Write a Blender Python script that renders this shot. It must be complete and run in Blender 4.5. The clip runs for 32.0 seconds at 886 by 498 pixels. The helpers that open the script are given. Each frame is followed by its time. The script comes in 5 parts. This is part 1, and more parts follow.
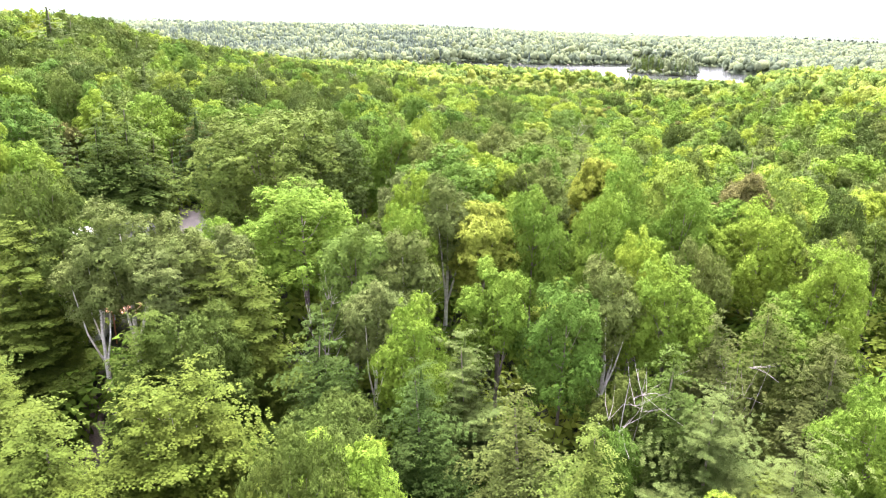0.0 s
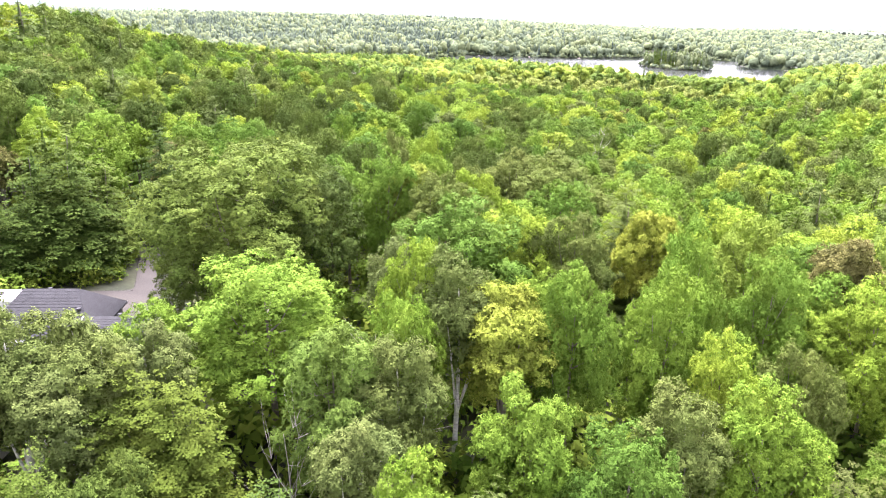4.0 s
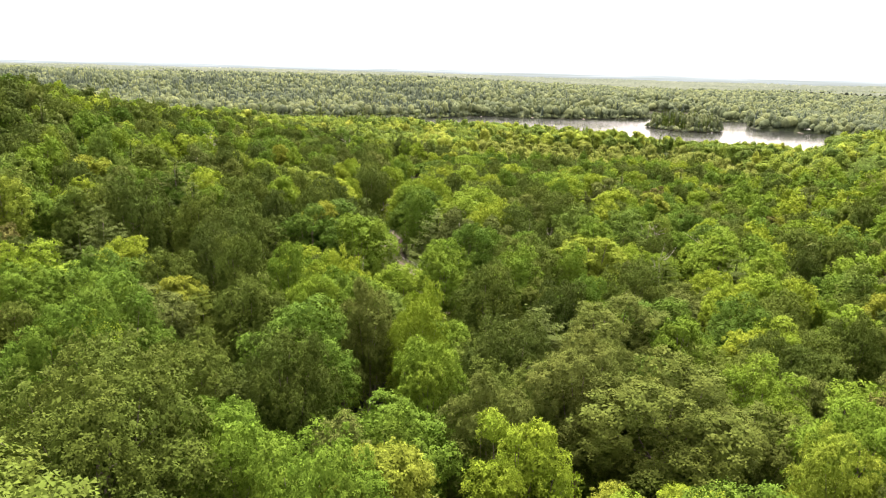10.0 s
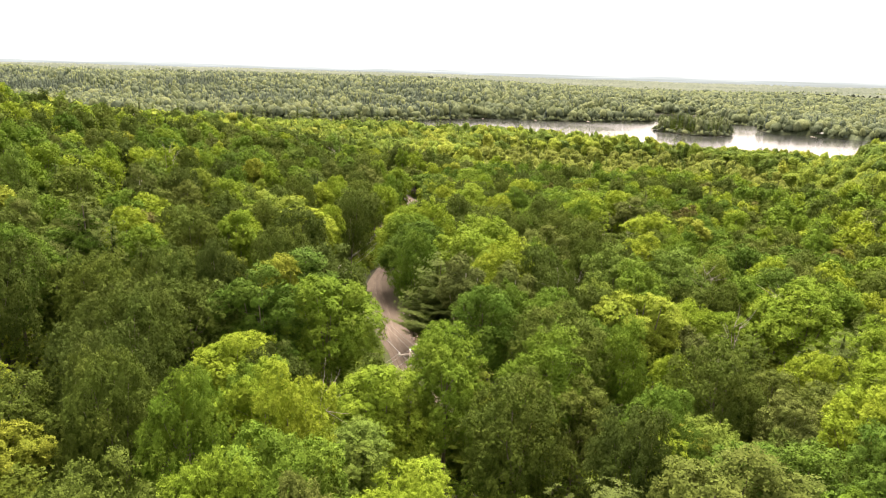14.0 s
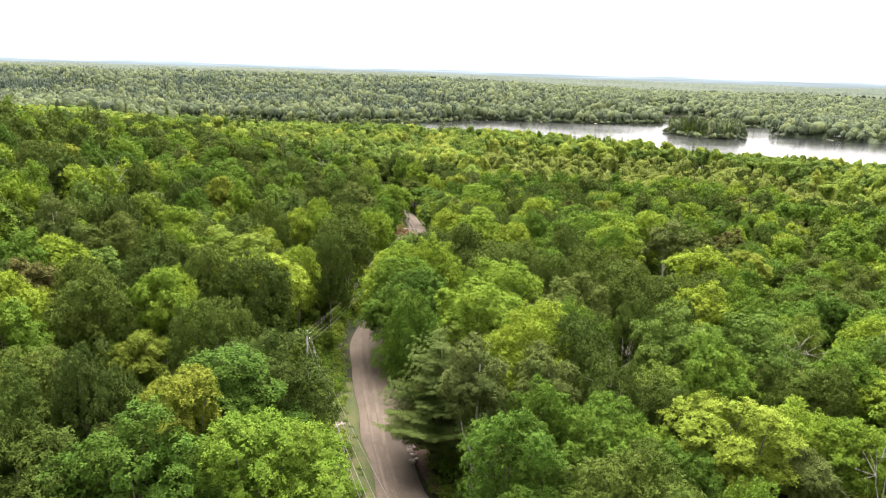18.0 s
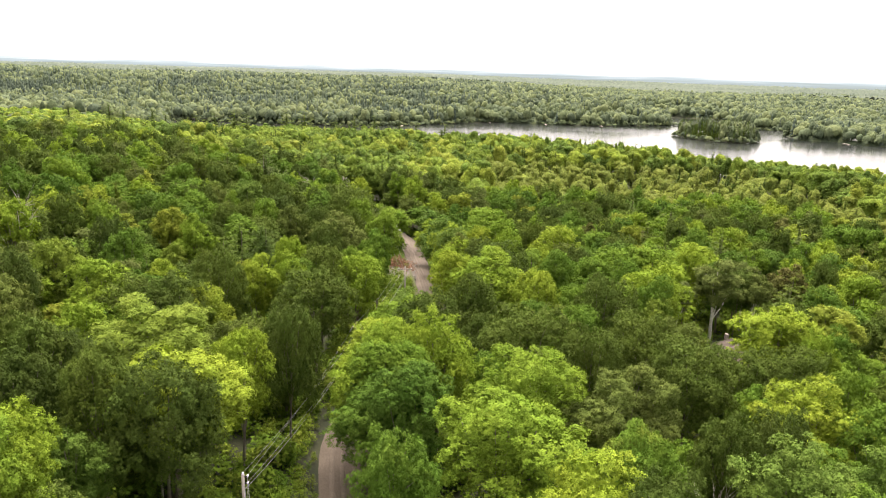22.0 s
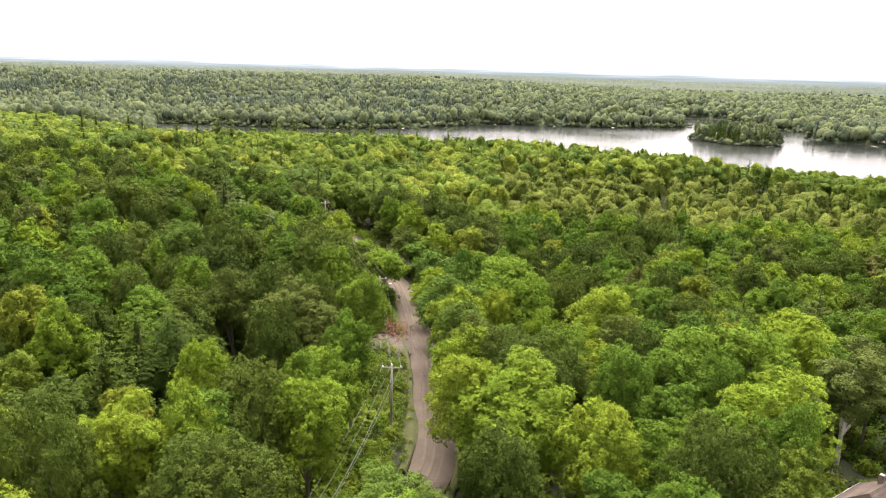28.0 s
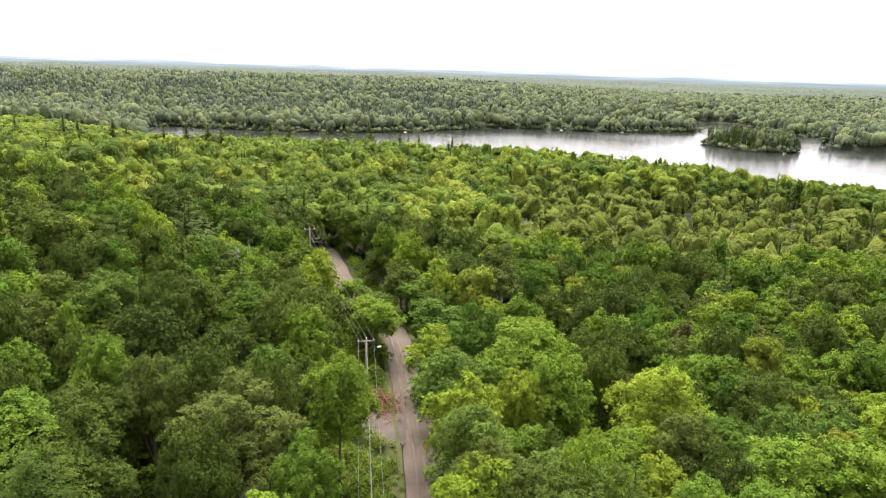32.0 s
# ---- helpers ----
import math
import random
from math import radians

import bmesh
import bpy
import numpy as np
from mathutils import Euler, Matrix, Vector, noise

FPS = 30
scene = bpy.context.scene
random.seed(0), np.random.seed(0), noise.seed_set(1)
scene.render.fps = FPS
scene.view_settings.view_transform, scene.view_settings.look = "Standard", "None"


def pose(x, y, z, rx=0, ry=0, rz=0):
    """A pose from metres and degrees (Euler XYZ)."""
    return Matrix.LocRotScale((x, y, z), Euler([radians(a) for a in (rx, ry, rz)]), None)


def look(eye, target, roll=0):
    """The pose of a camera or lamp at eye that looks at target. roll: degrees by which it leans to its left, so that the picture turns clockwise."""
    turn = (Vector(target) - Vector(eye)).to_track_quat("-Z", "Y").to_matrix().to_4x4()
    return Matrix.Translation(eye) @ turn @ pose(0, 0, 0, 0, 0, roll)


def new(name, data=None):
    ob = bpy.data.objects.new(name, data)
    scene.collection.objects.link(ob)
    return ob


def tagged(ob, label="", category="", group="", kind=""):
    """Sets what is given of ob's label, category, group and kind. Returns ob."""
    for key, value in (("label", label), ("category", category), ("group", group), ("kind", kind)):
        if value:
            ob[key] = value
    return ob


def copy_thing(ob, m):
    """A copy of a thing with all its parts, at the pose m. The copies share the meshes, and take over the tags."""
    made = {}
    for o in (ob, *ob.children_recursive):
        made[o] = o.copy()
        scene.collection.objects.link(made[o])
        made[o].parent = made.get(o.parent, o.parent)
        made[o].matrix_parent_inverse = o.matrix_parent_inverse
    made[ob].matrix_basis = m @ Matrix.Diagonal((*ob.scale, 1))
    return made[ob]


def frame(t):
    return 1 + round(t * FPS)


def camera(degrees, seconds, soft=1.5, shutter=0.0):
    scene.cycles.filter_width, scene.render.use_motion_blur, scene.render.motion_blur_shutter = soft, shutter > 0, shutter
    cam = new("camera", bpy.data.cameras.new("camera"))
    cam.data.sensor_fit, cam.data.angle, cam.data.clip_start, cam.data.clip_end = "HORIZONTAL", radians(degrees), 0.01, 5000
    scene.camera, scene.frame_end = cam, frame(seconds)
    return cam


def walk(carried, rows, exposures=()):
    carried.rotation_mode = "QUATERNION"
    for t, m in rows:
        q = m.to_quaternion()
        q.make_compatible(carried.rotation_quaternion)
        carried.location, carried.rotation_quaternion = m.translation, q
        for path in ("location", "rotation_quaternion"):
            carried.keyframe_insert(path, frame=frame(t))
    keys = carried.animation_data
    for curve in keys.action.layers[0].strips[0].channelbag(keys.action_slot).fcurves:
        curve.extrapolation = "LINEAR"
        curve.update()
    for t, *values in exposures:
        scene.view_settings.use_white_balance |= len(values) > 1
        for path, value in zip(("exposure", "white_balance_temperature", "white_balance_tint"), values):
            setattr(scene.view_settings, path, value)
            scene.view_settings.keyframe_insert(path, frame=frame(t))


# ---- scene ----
cam = camera(64.0, 32.0, 1.1)
METRES, EYE, TILT, LEAN, TURN = 210.0, 58.0, -18.0, -1.15, 0.0
ROWS = [
    (0.0, 0.0, 0.0, 0.0, 0.0, 0.0, -0.0),
    (0.5, -0.0002, 0.0066, 0.0029, 0.07, 0.04, -0.08),
    (1.0, -0.0004, 0.0138, 0.0064, 0.15, 0.09, -0.14),
    (1.5, -0.0004, 0.0218, 0.0103, 0.24, 0.15, -0.23),
    (2.0, -0.0005, 0.0305, 0.0144, 0.31, 0.17, -0.29),
    (2.5, -0.0007, 0.0401, 0.0188, 0.37, 0.19, -0.32),
    (4.5, -0.0015, 0.0861, 0.0369, 0.54, -1.07, -0.42),
    (5.0, -0.0017, 0.1001, 0.0422, 0.58, -1.25, -0.42),
    (5.5, -0.0021, 0.1149, 0.0474, 0.6, -1.22, -0.42),
    (6.0, -0.0025, 0.1305, 0.0529, 0.65, -0.63, -0.46),
    (6.5, -0.0029, 0.1468, 0.0582, 0.71, 0.55, -0.48),
    (7.0, -0.0032, 0.1636, 0.0637, 0.73, 2.02, -0.5),
    (7.5, -0.0032, 0.1804, 0.0692, 0.75, 3.49, -0.47),
    (8.0, -0.0034, 0.1971, 0.0746, 0.74, 4.11, -0.42),
    (8.5, -0.0039, 0.2137, 0.0801, 0.69, 3.96, -0.41),
    (9.0, -0.0044, 0.2302, 0.0859, 0.65, 3.77, -0.45),
    (9.5, -0.005, 0.2466, 0.0918, 0.58, 3.76, -0.5),
    (10.0, -0.0053, 0.2627, 0.0976, 0.55, 3.76, -0.52),
    (10.5, -0.0057, 0.2789, 0.1034, 0.52, 3.76, -0.54),
    (11.0, -0.006, 0.2949, 0.1091, 0.51, 3.78, -0.55),
    (11.5, -0.0064, 0.3109, 0.1146, 0.5, 3.79, -0.57),
    (12.0, -0.0068, 0.3269, 0.1201, 0.5, 3.8, -0.58),
    (12.5, -0.0072, 0.3427, 0.1253, 0.49, 3.81, -0.61),
    (13.0, -0.0076, 0.3584, 0.1303, 0.49, 3.81, -0.61),
    (13.5, -0.008, 0.3741, 0.1353, 0.51, 3.81, -0.66),
    (14.0, -0.0082, 0.3898, 0.1405, 0.52, 3.79, -0.67),
    (14.5, -0.0085, 0.4053, 0.1453, 0.55, 3.8, -0.64),
    (16.5, -0.0097, 0.4675, 0.1663, 0.66, 3.79, -0.84),
    (17.0, -0.01, 0.4833, 0.1717, 0.7, 3.78, -0.82),
    (17.5, -0.0104, 0.4991, 0.1771, 0.69, 3.76, -0.86),
    (18.0, -0.0106, 0.5149, 0.1825, 0.71, 3.77, -0.82),
    (18.5, -0.011, 0.5308, 0.1877, 0.71, 3.77, -0.8),
    (19.0, -0.0115, 0.5465, 0.193, 0.71, 3.76, -0.83),
    (19.5, -0.0119, 0.5621, 0.1987, 0.73, 3.74, -0.85),
    (20.0, -0.0123, 0.5776, 0.2044, 0.74, 3.74, -0.86),
    (20.5, -0.0127, 0.5929, 0.2104, 0.76, 3.75, -0.86),
    (21.0, -0.0131, 0.6084, 0.2161, 0.77, 3.77, -0.87),
    (21.5, -0.0134, 0.624, 0.2217, 0.79, 3.77, -0.89),
    (22.0, -0.0138, 0.6395, 0.2273, 0.8, 3.78, -0.89),
    (22.5, -0.0142, 0.6549, 0.2327, 0.8, 3.79, -0.91),
    (23.0, -0.0145, 0.6703, 0.238, 0.82, 3.81, -0.9),
    (23.5, -0.0149, 0.6855, 0.2434, 0.85, 3.8, -0.92),
    (24.0, -0.0151, 0.7008, 0.2488, 0.89, 3.8, -0.94),
    (24.5, -0.0154, 0.7163, 0.2541, 0.92, 3.78, -0.92),
    (25.0, -0.0157, 0.7317, 0.2591, 0.95, 3.76, -0.88),
    (25.5, -0.0161, 0.7471, 0.264, 0.97, 3.75, -0.89),
    (27.5, -0.0177, 0.8096, 0.284, 1.07, 3.71, -0.81),
    (28.0, -0.0181, 0.8252, 0.2892, 1.08, 3.7, -0.79),
    (28.5, -0.0187, 0.8404, 0.2946, 1.06, 3.67, -0.84),
    (29.0, -0.0191, 0.8553, 0.3, 1.09, 3.69, -0.87),
    (29.5, -0.0194, 0.8701, 0.3056, 1.12, 3.69, -0.92),
    (30.0, -0.0198, 0.8845, 0.311, 1.17, 3.71, -0.93),
    (30.5, -0.0202, 0.8988, 0.316, 1.22, 3.75, -0.96),
    (31.0, -0.0206, 0.9134, 0.321, 1.25, 3.79, -1.0),
    (31.5, -0.021, 0.928, 0.3262, 1.27, 3.79, -1.04),
    (32.0, -0.0212, 0.9427, 0.3316, 1.3, 3.78, -1.07),
]
EXPOSURES = [(0.0, 4.39, 6250, 33), (5.5, 4.32, 6250, 32), (6.5, 4.23, 6550, 28), (7.2, 3.81, 6580, 25), (8.0, 3.53, 6780, 22), (9.0, 3.34, 7080, 21), (11.0, 3.33, 8080, 23), (14.5, 3.28, 8080, 23),
             (17.0, 3.28, 7480, 20), (19.0, 3.12, 6680, 17), (20.5, 3.12, 6680, 17), (22.5, 3.11, 7480, 20), (25.5, 3.11, 7480, 21), (28.0, 2.99, 7180, 20), (32.0, 2.89, 6880, 19)]
walk(cam, [(t, pose(0, 0, EYE, TILT, LEAN, TURN) @ pose(METRES * x, METRES * y, METRES * z, 90 + pitch, roll, yaw)) for t, x, y, z, yaw, pitch, roll in ROWS],
     exposures=EXPOSURES)

# ---- world, sun ----
SUN_EL, SUN_AZ = 66.0, -5.0       # degrees above the horizon, degrees clockwise from straight ahead
world = bpy.data.worlds.new("world")
scene.world = world
world.use_nodes = True
wn = world.node_tree
wn.nodes.clear()
sky = wn.nodes.new("ShaderNodeTexSky")
sky.sky_type = "NISHITA"
sky.sun_disc = False
sky.sun_elevation, sky.sun_rotation = radians(SUN_EL), radians(SUN_AZ)
sky.air_density, sky.dust_density, sky.ozone_density = 1.0, 0.6, 1.0
pale = wn.nodes.new("ShaderNodeHueSaturation")
pale.inputs["Saturation"].default_value = 0.16
back = wn.nodes.new("ShaderNodeBackground")
back.inputs["Strength"].default_value = 0.052
wout = wn.nodes.new("ShaderNodeOutputWorld")
wn.links.new(sky.outputs[0], pale.inputs["Color"])
wn.links.new(pale.outputs[0], back.inputs["Color"])
wn.links.new(back.outputs[0], wout.inputs["Surface"])
sun_data = bpy.data.lights.new("sun", "SUN")
sun_data.energy, sun_data.angle, sun_data.color = 1.5, radians(50), (1.0, 0.97, 0.92)
sun = new("sun", sun_data)
az, el = radians(SUN_AZ), radians(SUN_EL)
sun.matrix_world = look((300 * math.sin(az) * math.cos(el), 300 * math.cos(az) * math.cos(el), 300 * math.sin(el)), (0, 0, 0))

rng = np.random.default_rng(11)


# ---- materials ----
def material(name):
    m = bpy.data.materials.new(name)
    m.use_nodes = True
    m.node_tree.nodes.clear()
    return m, m.node_tree.nodes, m.node_tree.links


def ramp_node(nodes, stops):
    r = nodes.new("ShaderNodeValToRGB")
    els = r.color_ramp.elements
    while len(els) < len(stops):
        els.new(0.5)
    for e, (p, c) in zip(els, stops):
        e.position, e.color = p, (*c, 1)
    return r


def leaf_material(name, stops, spread=0.24, through_light=0.11, rough=0.75, leafy=0.0):
    """Leaves: a colour for each tree, a lighter or darker one for each spray; leafy: the relief and painted shading of
    unmodelled leaf clumps, in metres.
    """
    m, n, l = material(name)
    info, attr, geo = n.new("ShaderNodeObjectInfo"), n.new("ShaderNodeAttribute"), n.new("ShaderNodeNewGeometry")
    attr.attribute_name = "tint"
    add = n.new("ShaderNodeMath"); add.operation = "ADD"
    frac = n.new("ShaderNodeMath"); frac.operation = "FRACT"
    l.new(info.outputs["Random"], add.inputs[0]); l.new(attr.outputs["Fac"], add.inputs[1]); l.new(add.outputs[0], frac.inputs[0])
    r = ramp_node(n, stops)
    l.new(frac.outputs[0], r.inputs[0])
    isl = n.new("ShaderNodeMapRange")
    isl.inputs["To Min"].default_value, isl.inputs["To Max"].default_value = 1 - spread, 1 + spread
    l.new(geo.outputs["Random Per Island"], isl.inputs["Value"])
    tex = n.new("ShaderNodeTexNoise"); tex.inputs["Scale"].default_value = 0.35; tex.inputs["Detail"].default_value = 2
    pos = n.new("ShaderNodeNewGeometry"); l.new(pos.outputs["Position"], tex.inputs["Vector"])
    hsv = n.new("ShaderNodeHueSaturation")
    hue = n.new("ShaderNodeMapRange"); hue.inputs["To Min"].default_value, hue.inputs["To Max"].default_value = 0.466, 0.504
    l.new(tex.outputs["Fac"], hue.inputs["Value"]); l.new(hue.outputs[0], hsv.inputs["Hue"])
    l.new(isl.outputs[0], hsv.inputs["Value"]); l.new(r.outputs[0], hsv.inputs["Color"])
    bump = None
    if leafy:
        clump = n.new("ShaderNodeTexNoise"); clump.inputs["Scale"].default_value, clump.inputs["Detail"].default_value, clump.inputs["Roughness"].default_value = 0.55 / leafy, 4, 0.7
        l.new(pos.outputs["Position"], clump.inputs["Vector"])
        bump = n.new("ShaderNodeBump"); bump.inputs["Strength"].default_value, bump.inputs["Distance"].default_value = (1.0 if leafy < 0.8 else 0.55), leafy * 2.2
        l.new(clump.outputs["Fac"], bump.inputs["Height"])
        # Clump shading put into the colour too: hollows darker, crests lighter.
        tone = n.new("ShaderNodeMapRange"); tone.inputs["From Min"].default_value, tone.inputs["From Max"].default_value = 0.32, 0.68
        tone.inputs["To Min"].default_value, tone.inputs["To Max"].default_value = (0.55, 1.4) if leafy < 0.8 else (0.72, 1.22)
        mul = n.new("ShaderNodeMath"); mul.operation = "MULTIPLY"
        l.new(clump.outputs["Fac"], tone.inputs["Value"]); l.new(tone.outputs[0], mul.inputs[0]); l.new(isl.outputs[0], mul.inputs[1])
        l.new(mul.outputs[0], hsv.inputs["Value"])
    p, t, mix, out = n.new("ShaderNodeBsdfPrincipled"), n.new("ShaderNodeBsdfTranslucent"), n.new("ShaderNodeMixShader"), n.new("ShaderNodeOutputMaterial")
    p.inputs["Roughness"].default_value = rough
    p.inputs["Specular IOR Level"].default_value = 0.04
    mix.inputs[0].default_value = through_light
    l.new(hsv.outputs[0], p.inputs["Base Color"]); l.new(hsv.outputs[0], t.inputs["Color"])
    if bump:
        l.new(bump.outputs[0], p.inputs["Normal"])
    l.new(p.outputs[0], mix.inputs[1]); l.new(t.outputs[0], mix.inputs[2]); l.new(mix.outputs[0], out.inputs["Surface"])
    return m


def rough_material(name, a, b, scale, rough=0.9, bump=0.3, fine=6.0, stretch=(1, 1, 1), metal=0.0, spread=0.0):
    """A matt surface in two tones, with stains, grain and relief."""
    m, n, l = material(name)
    co, mp = n.new("ShaderNodeTexCoord"), n.new("ShaderNodeMapping")
    mp.inputs["Scale"].default_value = stretch
    l.new(co.outputs["Object"], mp.inputs["Vector"])
    big, small = n.new("ShaderNodeTexNoise"), n.new("ShaderNodeTexNoise")
    big.inputs["Scale"].default_value, small.inputs["Scale"].default_value = scale, scale * fine
    big.inputs["Detail"].default_value, small.inputs["Detail"].default_value = 5, 6
    l.new(mp.outputs[0], big.inputs["Vector"]); l.new(mp.outputs[0], small.inputs["Vector"])
    r = ramp_node(n, [(0.3, a), (0.7, b)])
    l.new(big.outputs["Fac"], r.inputs[0])
    hsv = n.new("ShaderNodeHueSaturation")
    v = n.new("ShaderNodeMapRange"); v.inputs["From Min"].default_value, v.inputs["From Max"].default_value = 0.3, 0.7
    v.inputs["To Min"].default_value, v.inputs["To Max"].default_value = 0.7, 1.3
    l.new(small.outputs["Fac"], v.inputs["Value"])
    l.new(r.outputs[0], hsv.inputs["Color"])
    if spread:
        info = n.new("ShaderNodeObjectInfo")
        w = n.new("ShaderNodeMapRange"); w.inputs["To Min"].default_value, w.inputs["To Max"].default_value = 1 - spread, 1 + spread
        mul = n.new("ShaderNodeMath"); mul.operation = "MULTIPLY"
        l.new(info.outputs["Random"], w.inputs["Value"]); l.new(w.outputs[0], mul.inputs[0]); l.new(v.outputs[0], mul.inputs[1])
        l.new(mul.outputs[0], hsv.inputs["Value"])
    else:
        l.new(v.outputs[0], hsv.inputs["Value"])
    bp = n.new("ShaderNodeBump"); bp.inputs["Strength"].default_value = bump; bp.inputs["Distance"].default_value = 0.05
    l.new(small.outputs["Fac"], bp.inputs["Height"])
    p, out = n.new("ShaderNodeBsdfPrincipled"), n.new("ShaderNodeOutputMaterial")
    p.inputs["Roughness"].default_value, p.inputs["Metallic"].default_value = rough, metal
    l.new(hsv.outputs[0], p.inputs["Base Color"]); l.new(bp.outputs[0], p.inputs["Normal"]); l.new(p.outputs[0], out.inputs["Surface"])
    return m


BROAD = leaf_material("broad_leaves", [(0.0, (0.050, 0.118, 0.0175)), (0.28, (0.074, 0.158, 0.0195)), (0.5, (0.100, 0.194, 0.0215)), (0.72, (0.138, 0.236, 0.0235)), (0.86, (0.160, 0.246, 0.0260)), (0.93, (0.090, 0.160, 0.0300)), (1.0, (0.058, 0.130, 0.0205))])
# Far needles: aerial haze painted in as extra blue and grey.
HAZED_PINE = leaf_material("hazed_pine_needles", [(0.0, (0.0471, 0.0679, 0.0528)), (0.6, (0.0622, 0.0886, 0.0622)), (1.0, (0.0811, 0.1113, 0.0698))], 0.12)
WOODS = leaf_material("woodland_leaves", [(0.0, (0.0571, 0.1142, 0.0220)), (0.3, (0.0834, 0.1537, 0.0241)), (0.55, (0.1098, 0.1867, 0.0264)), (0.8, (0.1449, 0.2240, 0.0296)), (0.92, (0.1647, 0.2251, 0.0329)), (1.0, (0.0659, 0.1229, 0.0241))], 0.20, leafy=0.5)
# Far leaves: paled and blued, so the colour itself carries the haze.
HAZED_BROAD = leaf_material("hazed_distant_leaves", [(0.0, (0.0596, 0.0871, 0.0527)), (0.3, (0.0803, 0.1147, 0.0619)), (0.6, (0.1032, 0.1422, 0.0688)), (0.85, (0.1284, 0.1674, 0.0757)), (1.0, (0.0619, 0.0895, 0.0573))], 0.12, leafy=1.0)
NEEDLE = leaf_material("needles", [(0.0, (0.034, 0.072, 0.0140)), (0.4, (0.048, 0.092, 0.0160)), (0.75, (0.068, 0.114, 0.0180)), (1.0, (0.056, 0.080, 0.0200))], 0.3, 0.2)
CEDAR = leaf_material("cedar_sprays", [(0.0, (0.048, 0.084, 0.0120)), (0.5, (0.066, 0.108, 0.0135)), (1.0, (0.044, 0.082, 0.0125))], 0.2, 0.15)
OAK = leaf_material("oak_leaves", [(0.0, (0.042, 0.076, 0.0155)), (0.4, (0.056, 0.098, 0.0175)), (0.8, (0.073, 0.122, 0.0205)), (1.0, (0.048, 0.088, 0.0165))])
YOUNG = leaf_material("young_leaves", [(0.0, (0.076, 0.116, 0.0290)), (0.5, (0.092, 0.136, 0.0330)), (1.0, (0.080, 0.118, 0.0340))], 0.25)
STAND = leaf_material("young_stand_leaves", [(0.0, (0.092, 0.138, 0.0260)), (0.5, (0.118, 0.166, 0.0290)), (1.0, (0.100, 0.142, 0.0300))], 0.2, leafy=0.5)
# Farthest leaves: the haze is mixed into these grey-green tones.
HAZY = leaf_material("hazed_faraway_leaves", [(0.0, (0.060, 0.082, 0.066)), (0.5, (0.084, 0.110, 0.084)), (1.0, (0.112, 0.138, 0.102))], 0.3)
PLUME = leaf_material("soft_pine_needles", [(0.0, (0.060, 0.100, 0.026)), (0.5, (0.076, 0.120, 0.030)), (1.0, (0.066, 0.104, 0.024))], 0.25, 0.2)
SILVER = leaf_material("silvery_leaves", [(0.0, (0.082, 0.125, 0.0285)), (0.5, (0.073, 0.115, 0.0225)), (1.0, (0.095, 0.138, 0.0319))], 0.2, 0.2)
GOLD = leaf_material("yellowing_leaves", [(0.0, (0.142, 0.208, 0.028)), (0.5, (0.172, 0.226, 0.030)), (1.0, (0.126, 0.196, 0.028))], 0.3, 0.2)
RUSSET = leaf_material("russet_leaves", [(0.0, (0.102, 0.110, 0.0335)), (1.0, (0.092, 0.112, 0.0301))], 0.5, 0.2)
BRUSH = leaf_material("undergrowth_leaves", [(0.0, (0.058, 0.130, 0.0151)), (0.5, (0.092, 0.170, 0.0201)), (1.0, (0.126, 0.190, 0.0251))], 0.4, 0.3)
BARK = rough_material("bark", (0.10, 0.085, 0.07), (0.20, 0.175, 0.15), 1.4, 0.95, 0.6, 8, (1, 1, 0.25))
BIRCH = rough_material("birch_bark", (0.40, 0.38, 0.34), (0.66, 0.64, 0.60), 1.6, 0.8, 0.3, 5, (0.5, 0.5, 3))
DEADWOOD = rough_material("bleached_wood", (0.20, 0.18, 0.165), (0.36, 0.33, 0.30), 2.0, 0.9, 0.4, 6, (1, 1, 0.3))
# Floor tones darkened in the colour, so gaps between crowns look shaded.
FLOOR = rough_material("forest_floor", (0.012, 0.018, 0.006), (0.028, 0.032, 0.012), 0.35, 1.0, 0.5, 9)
GRAVEL = rough_material("gravel", (0.074, 0.059, 0.044), (0.110, 0.089, 0.068), 0.28, 0.95, 0.4, 26)
TURNOFF = rough_material("turn_off_gravel", (0.060, 0.050, 0.041), (0.092, 0.077, 0.064), 0.35, 0.95, 0.4, 20)
DRIVE = rough_material("driveway_gravel", (0.0190, 0.0172, 0.0140), (0.031, 0.028, 0.0225), 0.35, 0.95, 0.4, 20)
TURF = rough_material("verge_grass", (0.036, 0.052, 0.013), (0.070, 0.072, 0.025), 0.5, 1.0, 0.5, 12)
POLEWOOD = rough_material("pole_wood", (0.25, 0.22, 0.19), (0.36, 0.33, 0.29), 1.5, 0.9, 0.3, 8, (1, 1, 0.1))
WIRE = rough_material("wire_aluminium", (0.16, 0.16, 0.16), (0.22, 0.22, 0.22), 3, 0.5, 0.0, 4, (1, 1, 1), 0.6)
SHINGLE = rough_material("grey_shingles", (0.0150, 0.0165, 0.0185), (0.025, 0.027, 0.030), 0.9, 0.9, 0.4, 12, (1, 1, 1), 0, 0.1)
BROWNROOF = rough_material("brown_shingles", (0.066, 0.050, 0.041), (0.105, 0.081, 0.067), 0.9, 0.9, 0.4, 12, (1, 1, 1), 0, 0.25)
WHITE = rough_material("white_paint", (0.66, 0.66, 0.64), (0.80, 0.80, 0.78), 1.2, 0.5, 0.1, 8)
SIDING = rough_material("grey_siding", (0.30, 0.31, 0.31), (0.38, 0.39, 0.39), 0.7, 0.7, 0.2, 9)
TAN = rough_material("tan_siding", (0.36, 0.31, 0.24), (0.46, 0.40, 0.32), 0.7, 0.7, 0.2, 9)
